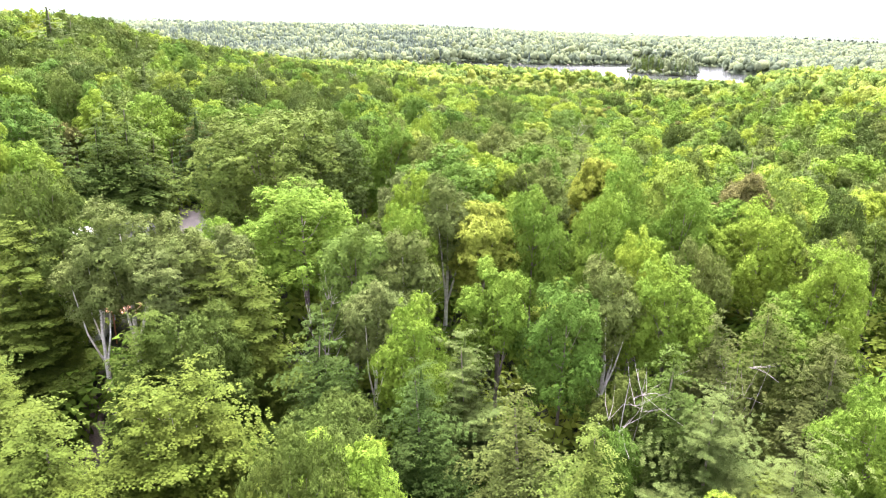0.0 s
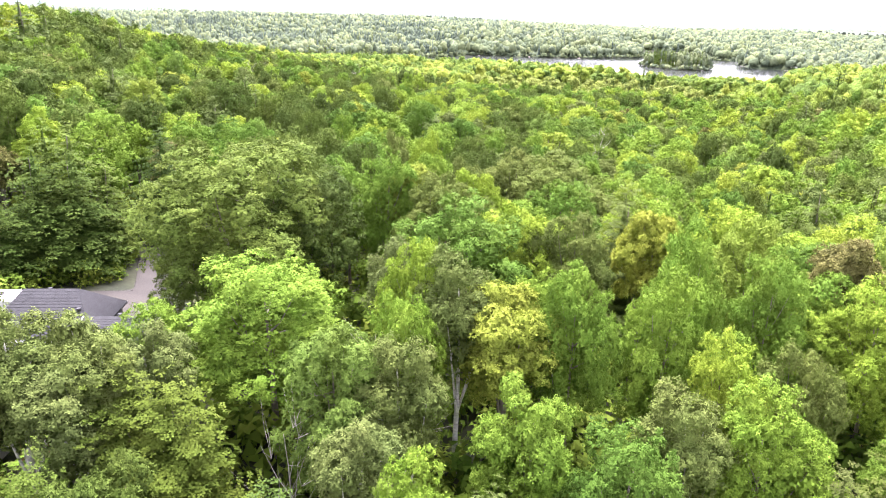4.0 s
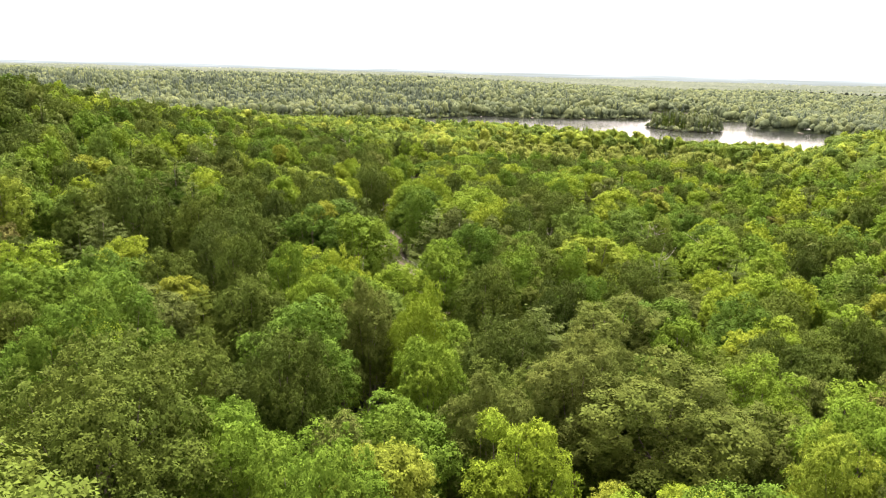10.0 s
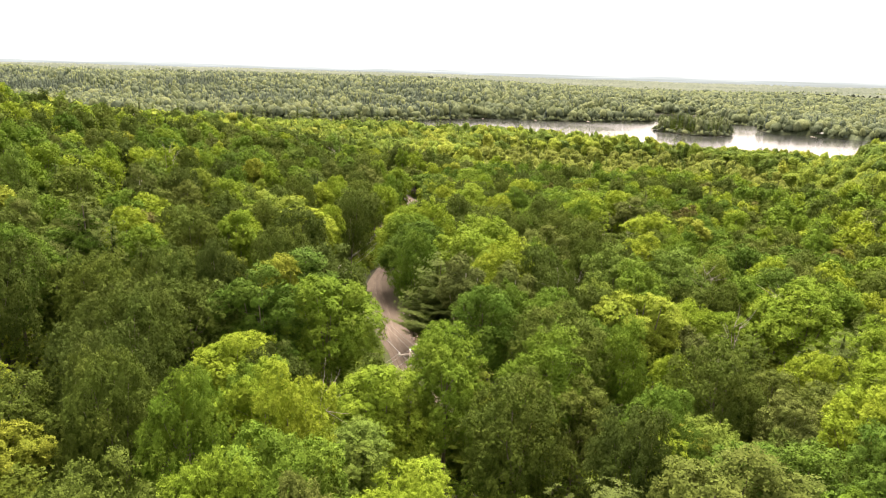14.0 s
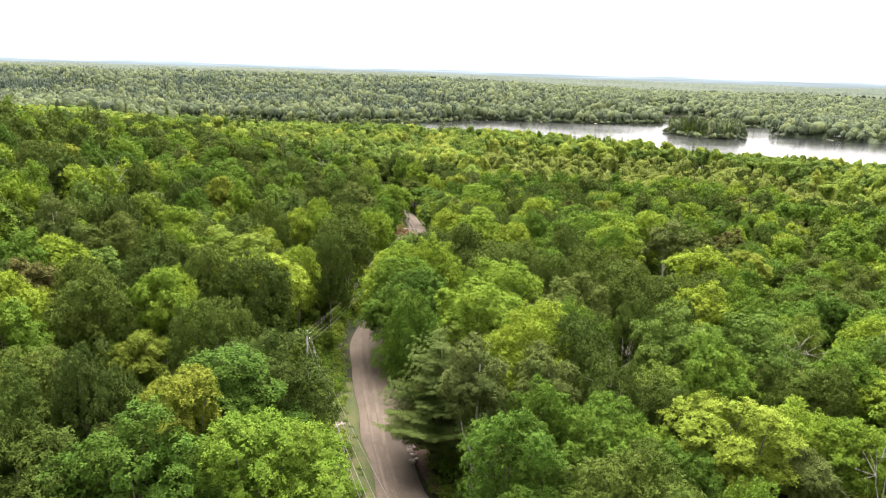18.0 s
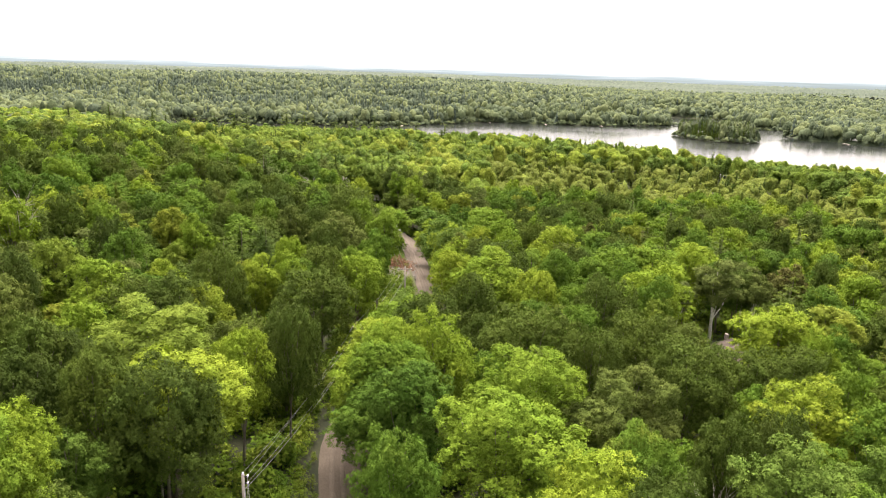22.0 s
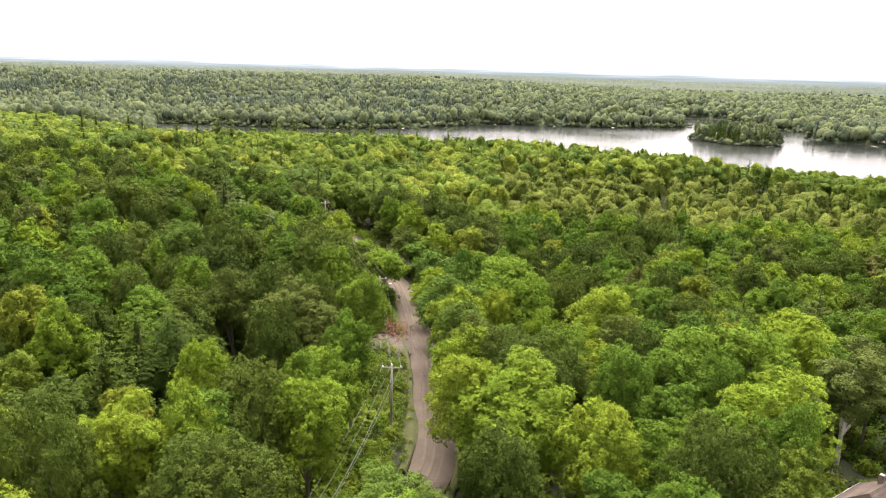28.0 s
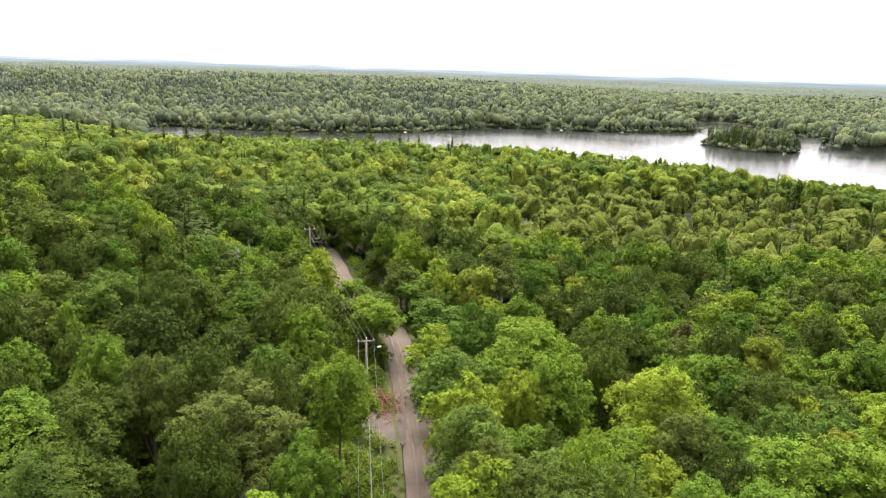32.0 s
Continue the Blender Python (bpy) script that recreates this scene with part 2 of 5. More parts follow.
DECK = rough_material("red_stained_wood", (0.26, 0.10, 0.045), (0.36, 0.15, 0.07), 1.1, 0.7, 0.3, 8, (0.3, 2, 1), 0, 0.2)
DARKMETAL = rough_material("dark_metal", (0.015, 0.016, 0.018), (0.04, 0.04, 0.045), 2, 0.4, 0.1, 6, (1, 1, 1), 0.4)
ROCK = rough_material("rock", (0.20, 0.17, 0.15), (0.36, 0.31, 0.27), 0.8, 0.9, 0.7, 6)
TRACK = rough_material("worn_gravel", (0.084, 0.068, 0.051), (0.120, 0.098, 0.076), 0.4, 0.95, 0.3, 20)
EARTH = rough_material("red_brown_earth", (0.040, 0.024, 0.016), (0.075, 0.046, 0.032), 0.7, 1.0, 0.6, 9)
LITTER = rough_material("red_brown_brush", (0.15, 0.07, 0.04), (0.28, 0.15, 0.09), 1.6, 1.0, 0.6, 6)


def glass_material():
    m, n, l = material("window_glass")
    p, out = n.new("ShaderNodeBsdfPrincipled"), n.new("ShaderNodeOutputMaterial")
    p.inputs["Base Color"].default_value = (0.02, 0.025, 0.03, 1)
    p.inputs["Roughness"].default_value = 0.05
    l.new(p.outputs[0], out.inputs["Surface"])
    return m


def water_material():
    m, n, l = material("lake_water")
    p, out, bp = n.new("ShaderNodeBsdfPrincipled"), n.new("ShaderNodeOutputMaterial"), n.new("ShaderNodeBump")
    p.inputs["Base Color"].default_value = (0.012, 0.016, 0.014, 1)
    p.inputs["IOR"].default_value = 1.6
    co, mp, w, w2 = n.new("ShaderNodeTexCoord"), n.new("ShaderNodeMapping"), n.new("ShaderNodeTexNoise"), n.new("ShaderNodeTexNoise")
    mp.inputs["Scale"].default_value = (0.4, 1, 1)
    w.inputs["Scale"].default_value, w.inputs["Detail"].default_value = 0.5, 3
    w2.inputs["Scale"].default_value, w2.inputs["Detail"].default_value = 0.012, 3
    l.new(co.outputs["Object"], mp.inputs["Vector"]); l.new(mp.outputs[0], w.inputs["Vector"]); l.new(mp.outputs[0], w2.inputs["Vector"])
    rr = n.new("ShaderNodeMapRange"); rr.inputs["From Min"].default_value, rr.inputs["From Max"].default_value = 0.35, 0.65
    rr.inputs["To Min"].default_value, rr.inputs["To Max"].default_value = 0.13, 0.24
    l.new(w2.outputs["Fac"], rr.inputs["Value"]); l.new(rr.outputs[0], p.inputs["Roughness"])
    bp.inputs["Strength"].default_value, bp.inputs["Distance"].default_value = 0.16, 0.3
    l.new(w.outputs["Fac"], bp.inputs["Height"]); l.new(bp.outputs[0], p.inputs["Normal"])
    l.new(p.outputs[0], out.inputs["Surface"])
    return m


GLASS, WATER = glass_material(), water_material()


# ---- mesh helpers ----
def mesh_from(name, verts, faces, mat=None, tint=None, round_=False):
    """A mesh from arrays: faces is a list of index arrays of one width each."""
    me = bpy.data.meshes.new(name)
    verts = np.asarray(verts, np.float32)
    faces = [np.asarray(f, np.int32) for f in faces if len(f)]
    me.vertices.add(len(verts))
    me.vertices.foreach_set("co", verts.ravel())
    loops = np.concatenate([f.ravel() for f in faces])
    sizes = np.concatenate([np.full(len(f), f.shape[1], np.int32) for f in faces])
    me.loops.add(len(loops))
    me.loops.foreach_set("vertex_index", loops)
    me.polygons.add(len(sizes))
    me.polygons.foreach_set("loop_start", np.concatenate([[0], np.cumsum(sizes)[:-1]]).astype(np.int32))
    if round_:
        me.polygons.foreach_set("use_smooth", np.ones(len(sizes), bool))
    if tint is not None:
        at = me.attributes.new("tint", "FLOAT", "POINT")
        at.data.foreach_set("value", np.asarray(tint, np.float32))
    me.update(calc_edges=True)
    if mat:
        me.materials.append(mat)
    return me


def part(name, data, material=None, parent=None, label=""):
    """One mesh object (from a bmesh or a mesh) under a thing or a part."""
    if isinstance(data, bmesh.types.BMesh):
        me = bpy.data.meshes.new(name)
        data.to_mesh(me)
        data.free()
        data = me
    if material and not data.materials:
        data.materials.append(material)
    ob = new(name, data)
    if parent:
        ob.parent = parent
    if label:
        ob["label"] = label
    return ob


def block(bm, x0, y0, z0, x1, y1, z1, bevel=0.0):
    vs = bmesh.ops.create_cube(bm, size=1.0)["verts"]
    for v in vs:
        v.co = Vector(((x0 + x1) / 2 + v.co.x * (x1 - x0), (y0 + y1) / 2 + v.co.y * (y1 - y0), (z0 + z1) / 2 + v.co.z * (z1 - z0)))
    if bevel:
        es = list({e for v in vs for e in v.link_edges})
        bmesh.ops.bevel(bm, geom=es, offset=bevel, segments=1, affect="EDGES")
    return bm


def boxed(x0, y0, z0, x1, y1, z1, bevel=0.0):
    return block(bmesh.new(), x0, y0, z0, x1, y1, z1, bevel)


def tube(points, radii, sides=6):
    """Arrays of a tapered tube along points."""
    pts, verts, faces = np.asarray(points, float), [], []
    for i, (p, r) in enumerate(zip(pts, radii)):
        d = pts[min(i + 1, len(pts) - 1)] - pts[max(i - 1, 0)]
        d = d / (np.linalg.norm(d) + 1e-9)
        u = np.cross(d, (0.31, 0.95, 0.05)); u /= np.linalg.norm(u)
        w = np.cross(d, u)
        for k in range(sides):
            a = 2 * math.pi * k / sides
            verts.append(p + r * (math.cos(a) * u + math.sin(a) * w))
    for i in range(len(pts) - 1):
        for k in range(sides):
            a, b = i * sides + k, i * sides + (k + 1) % sides
            faces.append((a, b, b + sides, a + sides))
    return np.array(verts), np.array(faces)


def join(pieces):
    """Joins (verts, faces) pairs whose faces have one width."""
    vs, fs, at = [], [], 0
    for v, f in pieces:
        vs.append(v); fs.append(f + at); at += len(v)
    return np.concatenate(vs), np.concatenate(fs)


def smooth(a, b, v):
    u = np.clip((v - a) / (b - a), 0, 1)
    return u * u * (3 - 2 * u)


# ---- the lie of the land ----
LAKE = [(-285, 830), (-245, 745), (-190, 704), (-90, 706), (-17, 680), (66, 684), (132, 636), (180, 594), (214, 566), (262, 532), (420, 470), (800, 420),
        (900, 700), (560, 790), (430, 850), (395, 888), (364, 907), (372, 960), (418, 1037), (368, 1045), (384, 1150), (390, 1245), (322, 1262), (300, 1180),
        (284, 1100), (275, 1072), (177, 1026), (113, 1023), (43, 1026), (-14, 979), (-59, 933), (-124, 908), (-187, 896), (-265, 905), (-288, 920), (-300, 880)]
ISLE = [(232, 910), (242, 876), (252, 855), (281, 846), (303, 868), (301, 899), (272, 915), (246, 930)]
ROAD = [(75, 178), (40, 167), (16, 160), (3.5, 160), (-4.4, 168.5), (-7.7, 179), (-9.8, 189), (-11.4, 198), (-13.4, 209), (-13.6, 220), (-11.2, 233), (-7.4, 245), (-5.2, 256),
        (-6.2, 273), (-6.9, 281), (-8.4, 292), (-11.0, 307), (-12.9, 319), (-16.4, 333), (-24.0, 346), (-31.7, 366), (-39.4, 389), (-50, 401), (-72, 409), (-120, 414)]


def inside(poly, x, y):
    r = np.zeros(np.shape(x), bool)
    for (x0, y0), (x1, y1) in zip(poly, poly[1:] + poly[:1]):
        r ^= ((y0 > y) != (y1 > y)) & (x < (x1 - x0) * (y - y0) / (y1 - y0 + 1e-12) + x0)
    return r


def away(line, x, y, closed=False):
    """The distance from a line of points."""
    d = np.full(np.shape(x), 1e9)
    for (x0, y0), (x1, y1) in zip(line, line[1:] + (line[:1] if closed else [])):
        ux, uy = x1 - x0, y1 - y0
        k = np.clip(((x - x0) * ux + (y - y0) * uy) / (ux * ux + uy * uy), 0, 1)
        d = np.minimum(d, np.hypot(x - x0 - k * ux, y - y0 - k * uy))
    return d


def curve_through(line, step):
    """Points of a smooth curve through a line."""
    p = np.array([line[0], *line, line[-1]], float)
    out = []
    for i in range(1, len(p) - 2):
        n = max(2, int(np.hypot(*(p[i + 1] - p[i])[:2]) / step))
        for k in range(n):
            t = k / n
            out.append(0.5 * (2 * p[i] + (p[i + 1] - p[i - 1]) * t + (2 * p[i - 1] - 5 * p[i] + 4 * p[i + 1] - p[i + 2]) * t * t + (3 * p[i] - p[i - 1] - 3 * p[i + 1] + p[i + 2]) * t ** 3))
    out.append(p[-1])
    return np.array(out)


ROAD_LINE = curve_through(ROAD, 2.0)
ROAD_FINE = [tuple(q) for q in ROAD_LINE[::3]]


def hillside(x, y):
    """The ground without its roads and its lake."""
    x, y = np.asarray(x, float), np.asarray(y, float)
    yy, xx = np.clip(y, -60, 560), np.clip(x, -115, 110)
    near = 35.2 - 0.0839 * yy + 7.08e-5 * yy * yy + (1 - 0.8 * smooth(230, 560, y)) * (-0.078 * xx - 1.03e-4 * xx * yy + 5.13e-4 * xx * xx)
    near = near - 10.5 * (1 - smooth(36, 68, y)) + 1.0 * np.exp(-((x + 28) / 12) ** 2 - ((y - 72) / 14) ** 2)
    near = near + 1.2 * np.sin(x / 23 + 0.7) * np.sin(y / 31)
    near = near + 13 * smooth(0, 40, x - 0.66 * (y - 170) - 6) * smooth(60, 140, x) * (1 - smooth(420, 560, y))
    near = near + 4.0 * np.exp(-((x + 110) / 45) ** 2 - ((y - 205) / 85) ** 2)
    near = near - 4.0 * smooth(430, 590, y) * smooth(30, 130, -x)
    hill = 6 + 19 * smooth(960, 1330, y) * (1 - 0.72 * smooth(-150, 500, x)) + 2.5 * np.sin(x / 140) * np.sin(y / 170 + 1)
    far = hill + (24 - hill) * smooth(1500, 4700, np.hypot(x, y))
    return near + (far - near) * smooth(640, 960, y)


def ground_z(x, y):
    x, y = np.asarray(x, float), np.asarray(y, float)
    g = hillside(x, y)
    wet = inside(LAKE, x, y) & ~inside(ISLE, x, y)
    shore = np.minimum(away(LAKE, x, y, True), away(ISLE, x, y, True))
    g = 0.6 + (g - 0.6) * smooth(-10, 75, shore)
    g = np.where(inside(ISLE, x, y), np.minimum(0.4 + shore * 0.12, 2.4), g)
    return np.where(wet, 0.6 - np.minimum(shore * 0.3, 4), g)


# ---- ground, water, distance ----
def polar_sheet(centre, radii, angles, lift, closed):
    rr, aa = np.meshgrid(radii, angles, indexing="ij")
    x, y = centre[0] + rr * np.sin(aa), centre[1] + rr * np.cos(aa)
    z = ground_z(x, y) + lift(x, y)
    n, k = rr.shape
    i = np.arange(n - 1)[:, None] * k
    j = np.arange(k if closed else k - 1)[None, :]
    a, b = i + j, i + (j + 1) % k
    return np.stack([x, y, z], -1).reshape(-1, 3), np.stack([a, b, b + k, a + k], -1).reshape(-1, 4)


def sunk(x, y):
    return -0.35 * (1 - smooth(3.0, 5.5, away(ROAD_FINE, x, y)))


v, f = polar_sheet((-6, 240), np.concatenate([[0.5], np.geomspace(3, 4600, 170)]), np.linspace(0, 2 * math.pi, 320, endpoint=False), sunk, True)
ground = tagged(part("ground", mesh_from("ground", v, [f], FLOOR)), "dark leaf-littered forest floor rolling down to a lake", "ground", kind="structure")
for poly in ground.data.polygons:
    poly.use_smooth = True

wx, wy = np.meshgrid(np.linspace(-420, 1000, 60), np.linspace(380, 1300, 40))
wv = np.stack([wx, wy, np.zeros_like(wx)], -1).reshape(-1, 3)
wi = (np.arange(39)[:, None] * 60 + np.arange(59)[None]).ravel()
water = tagged(part("water", mesh_from("water", wv, [np.stack([wi, wi + 1, wi + 61, wi + 60], -1)], WATER)), "calm pale lake reflecting a white sky", "lake", kind="structure")


def ribbon(line, half, lift, rough_edge=0.0):
    """A strip laid along a line on the ground, with a slight crown."""
    p = np.asarray(line, float)
    d = np.gradient(p, axis=0)
    d /= np.hypot(d[:, 0], d[:, 1])[:, None]
    nrm = np.stack([d[:, 1], -d[:, 0]], -1)
    mid = hillside(p[:, 0], p[:, 1])
    cols = np.linspace(-1, 1, 9)
    v = []
    for i, c in enumerate(cols):
        wob = rough_edge * (np.sin(np.arange(len(p)) * 0.9 + 3 * c) + np.sin(np.arange(len(p)) * 0.37)) if abs(c) == 1 else 0
        q = p + nrm * (c * (half + wob))[:, None] if np.ndim(wob) else p + nrm * c * half
        z = mid * 0.5 + hillside(q[:, 0], q[:, 1]) * 0.5 + lift - 0.12 * c * c - (0.25 if abs(c) == 1 else 0)
        v.append(np.stack([q[:, 0], q[:, 1], z], -1))
    v = np.stack(v, 1)
    n, k = len(p), len(cols)
    i = (np.arange(n - 1)[:, None] * k + np.arange(k - 1)[None]).ravel()
    return v.reshape(-1, 3), np.stack([i, i + 1, i + k + 1, i + k], -1)


v, f = ribbon(ROAD_LINE, 2.55, 0.12, 0.14)
road = tagged(part("road", mesh_from("road", v, [f], GRAVEL)), "winding brown gravel road through the forest", "road", kind="structure")
for poly in road.data.polygons:
    poly.use_smooth = True


def beside(line, off, y0, y1):
    """A line beside another one."""
    p = np.asarray(line, float)
    d = np.gradient(p, axis=0)
    d /= np.hypot(d[:, 0], d[:, 1])[:, None]
    q = p + np.stack([d[:, 1], -d[:, 0]], -1) * off
    return q[(q[:, 1] > y0) & (q[:, 1] < y1)]


for off in (-1.15, -0.1, 0.95):
    v, f = ribbon(beside(ROAD_LINE, off, 150, 420), 0.33, 0.135 - 0.03 * off * off, 0.07)
    v[:, 2] = np.where(np.arange(len(v)) % 9 % 8 == 0, v[:, 2] + 0.22, v[:, 2] + 0.05)
    part("wheel_track", mesh_from("wheel_track", v, [f], TRACK, None, True), None, road)
for off, y0, y1 in ((3.4, 172, 200),):
    v, f = ribbon(beside(ROAD_LINE, off, y0, y1), 0.9, 0.2, 0.3)
    tagged(part("bank", mesh_from("bank", v, [f], EARTH, None, True)), "bare red-brown earth bank along the road edge", "bank", kind="structure")


for off, wide, y0, y1 in ((-3.3, 0.9, 165, 196), (-3.0, 0.5, 250, 330), (3.0, 0.5, 200, 330)):
    v, f = ribbon(beside(ROAD_LINE, off, y0, y1), wide, 0.17, 0.25)
    tagged(part("verge_strip", mesh_from("verge_strip", v, [f], TURF, None, True)), "grassy green verge along the gravel road", "grass", kind="structure")


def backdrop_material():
    """Hills lost in haze: the haze is painted as long pale bands that glow."""
    m, n, l = material("glowing_painted_haze")
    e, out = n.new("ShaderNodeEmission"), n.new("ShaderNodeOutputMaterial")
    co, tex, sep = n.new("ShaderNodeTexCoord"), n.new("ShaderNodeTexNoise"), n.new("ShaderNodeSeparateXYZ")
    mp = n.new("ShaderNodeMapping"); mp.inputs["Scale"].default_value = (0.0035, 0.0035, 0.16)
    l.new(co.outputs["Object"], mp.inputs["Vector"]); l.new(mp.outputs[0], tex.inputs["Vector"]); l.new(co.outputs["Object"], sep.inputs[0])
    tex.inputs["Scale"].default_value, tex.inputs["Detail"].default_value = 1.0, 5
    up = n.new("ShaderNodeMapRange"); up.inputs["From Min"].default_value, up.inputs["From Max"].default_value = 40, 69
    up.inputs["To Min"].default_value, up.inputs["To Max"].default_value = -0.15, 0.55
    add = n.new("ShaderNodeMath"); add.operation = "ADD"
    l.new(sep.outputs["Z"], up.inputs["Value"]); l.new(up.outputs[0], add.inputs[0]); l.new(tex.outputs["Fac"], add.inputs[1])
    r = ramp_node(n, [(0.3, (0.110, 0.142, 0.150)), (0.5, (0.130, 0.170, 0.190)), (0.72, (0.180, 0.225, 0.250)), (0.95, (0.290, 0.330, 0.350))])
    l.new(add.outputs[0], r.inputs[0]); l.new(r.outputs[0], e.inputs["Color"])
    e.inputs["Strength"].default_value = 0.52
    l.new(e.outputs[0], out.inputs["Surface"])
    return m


# An added strip that glows by itself, painted as hazy hills.
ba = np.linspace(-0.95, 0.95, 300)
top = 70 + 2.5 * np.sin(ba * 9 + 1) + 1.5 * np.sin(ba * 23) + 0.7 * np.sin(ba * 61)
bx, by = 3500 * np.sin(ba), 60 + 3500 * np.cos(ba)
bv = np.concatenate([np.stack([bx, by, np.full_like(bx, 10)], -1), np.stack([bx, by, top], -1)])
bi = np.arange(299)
backdrop = tagged(part("backdrop", mesh_from("backdrop", bv, [np.stack([bi, bi + 1, bi + 301, bi + 300], -1)], backdrop_material())), "glowing backdrop painted with pale blue hazy hills along the horizon", "distant hills", kind="structure")


# ---- trees: the kinds ----
def unit(v):
    return v / (np.linalg.norm(v, axis=-1, keepdims=True) + 1e-9)


def sprays(centres, normals, size, r, blades=3, narrow=0.42, droop=0.15, lean=None):
    """Small sprays of leaves: a few blades from one point each. Arrays of vertices and triangles."""
    n = len(centres)
    nrm = unit(normals)
    h = np.where(np.abs(nrm[:, 2:3]) < 0.9, np.array([[0, 0, 1.0]]), np.array([[1.0, 0, 0]]))
    u = unit(np.cross(nrm, h))
    w = np.cross(nrm, u)
    turn = r.uniform(0, 2 * math.pi, n)
    size = np.broadcast_to(np.asarray(size, float), (n,)) * r.uniform(0.7, 1.3, n)
    verts, k = [centres], blades
    for b in range(k):
        a0 = turn + 2 * math.pi * b / k
        for s in (-narrow, narrow):
            a = (a0 + s)[:, None]
            verts.append(centres + size[:, None] * (np.cos(a) * u + np.sin(a) * w - droop * nrm))
    v = np.stack(verts, 1)
    per = 1 + 2 * k
    base = (np.arange(n) * per)[:, None]
    f = np.concatenate([base + np.array([[0, 1 + 2 * b, 2 + 2 * b]]) for b in range(k)])
    return v.reshape(-1, 3), f


ICO = bmesh.new()
bmesh.ops.create_icosphere(ICO, subdivisions=1, radius=1.0)
ICO_V = np.array([q.co for q in ICO.verts])
ICO_F = np.array([[q.index for q in t.verts] for t in ICO.faces])
ICO.free()


def broad_crown(seed, count, leaves, size, radius=4.2, depth=9.0, base=5.5, flat=0.8, clumps=120, blades=2, core=0.74, narrow=0.62, lift=0.75, dome=0.5, inner=0):
    """A broadleaf crown: an uneven dome of limbs' lobes, each clad in overlapping leafy clumps like shallow umbrellas, round dark inner masses."""
    r = np.random.default_rng(seed)
    bulge = r.uniform(0, 6.28, 4)
    c, s = [], []
    for i in range(count):
        z = 1 - 1.75 * (i + 0.5) / count
        a = i * 2.4 + r.uniform(-0.5, 0.5)
        ring = math.sqrt(max(0.0, 1 - z * z)) ** flat
        out = 1 + 0.14 * math.sin(2 * a + bulge[0]) + 0.10 * math.sin(3 * a + 4 * z + bulge[1])
        q = r.uniform(0.56, 0.76) * out
        c.append((ring * math.cos(a) * radius * q, ring * math.sin(a) * radius * q, base + depth * (0.5 + 0.37 * z + r.uniform(-0.07, 0.07))))
        s.append(radius * r.uniform(0.26, 0.44) * (1.08 - 0.25 * abs(z)))
    c.append((0, 0, base + depth * 0.5)); s.append(radius * 0.55)
    c, s = np.array(c), np.array(s)
    squash = np.array([1, 1, 0.9])
    # clumps on the outside of the lobes, more of them on the upper side
    n = clumps * 4
    own = r.choice(len(c), n, p=s ** 2 / (s ** 2).sum())
    d = unit(r.normal(size=(n, 3)) + np.array([0, 0, 0.45]))
    p = c[own] + d * squash * (s[own] * r.uniform(0.80, 1.2, n))[:, None]
    gap = (np.linalg.norm((p[:, None] - c[None]) / squash, axis=-1) / s[None]).min(1)
    keep = np.nonzero(gap > 0.8)[0][:clumps]
    p, d = p[keep], d[keep]
    n = len(p)
    rc = 1.0 * radius * math.sqrt(5.0 * (0.55 + 0.45 * depth / (2.4 * radius)) / n) * r.uniform(0.55, 1.35, n)
    axis = unit(d * 0.62 + np.array([0, 0, lift]) + r.normal(size=p.shape) * 0.22)
    u = unit(np.cross(axis, np.array([[0.31, 0.95, 0.05]])))
    w = np.cross(axis, u)
    own = r.choice(n, leaves, p=rc ** 2 / (rc ** 2).sum())
    ang = r.uniform(0, 6.283, leaves)
    rho = np.sqrt(r.random(leaves)) * (1 + 0.22 * np.sin(ang * 3 + own * 1.7) + 0.18 * np.sin(ang * 5 + own * 2.9))
    rho = np.where(r.random(leaves) < 0.16, rho * r.uniform(1.1, 1.6, leaves), rho)
    side = np.cos(ang)[:, None] * u[own] + np.sin(ang)[:, None] * w[own]
    k = rc[own][:, None]
    pos = p[own] + side * rho[:, None] * k + axis[own] * k * (dome * (1 - np.minimum(rho, 1.3) ** 2) - 0.1 + r.normal(size=leaves) * 0.24)[:, None]
    nrm = axis[own] + side * (np.minimum(rho, 1.2) * 0.5)[:, None] + r.normal(size=pos.shape) * 0.52
    pieces = [sprays(pos, nrm, size, r, blades, narrow)]
    if inner:
        own = r.choice(len(c), inner, p=s ** 2 / (s ** 2).sum())
        d = unit(r.normal(size=(inner, 3)))
        pieces.append(sprays(c[own] + d * squash * (s[own] * r.uniform(0.55, 0.9, inner))[:, None], d + r.normal(size=d.shape) * 0.4, size * 1.7, r, 2, 0.7))
    if core:
        pieces += [(ICO_V * squash * q * core * (1 + 0.12 * r.normal(size=(len(ICO_V), 1))) + m, ICO_F) for m, q in zip(c, s)]
    return join(pieces), c


def wood(seed, height, girth, ends, first=0.35, bend=0.35, sides=6):
    """Trunk and limbs that reach to the given ends."""
    r = np.random.default_rng(seed)
    k = np.linspace(0, 1, 6)
    sway = np.stack([bend * np.sin(k * 2.2 + r.uniform(0, 6)) * k, bend * np.cos(k * 1.7 + r.uniform(0, 6)) * k, k * height - 0.4 * (k == 0)], -1)
    pieces = [tube(sway, girth * (1.15 - 0.95 * k), sides)]
    for e in ends:
        t = r.uniform(first, min(0.9, max(first + 0.1, e[2] / height)))
        o = np.array([np.interp(t, k, sway[:, i]) for i in range(3)])
        m = (o + e) / 2 + np.array([0, 0, -0.12 * np.linalg.norm(e - o)]) + r.normal(size=3) * 0.15
        g = girth * (1.1 - 0.9 * t)
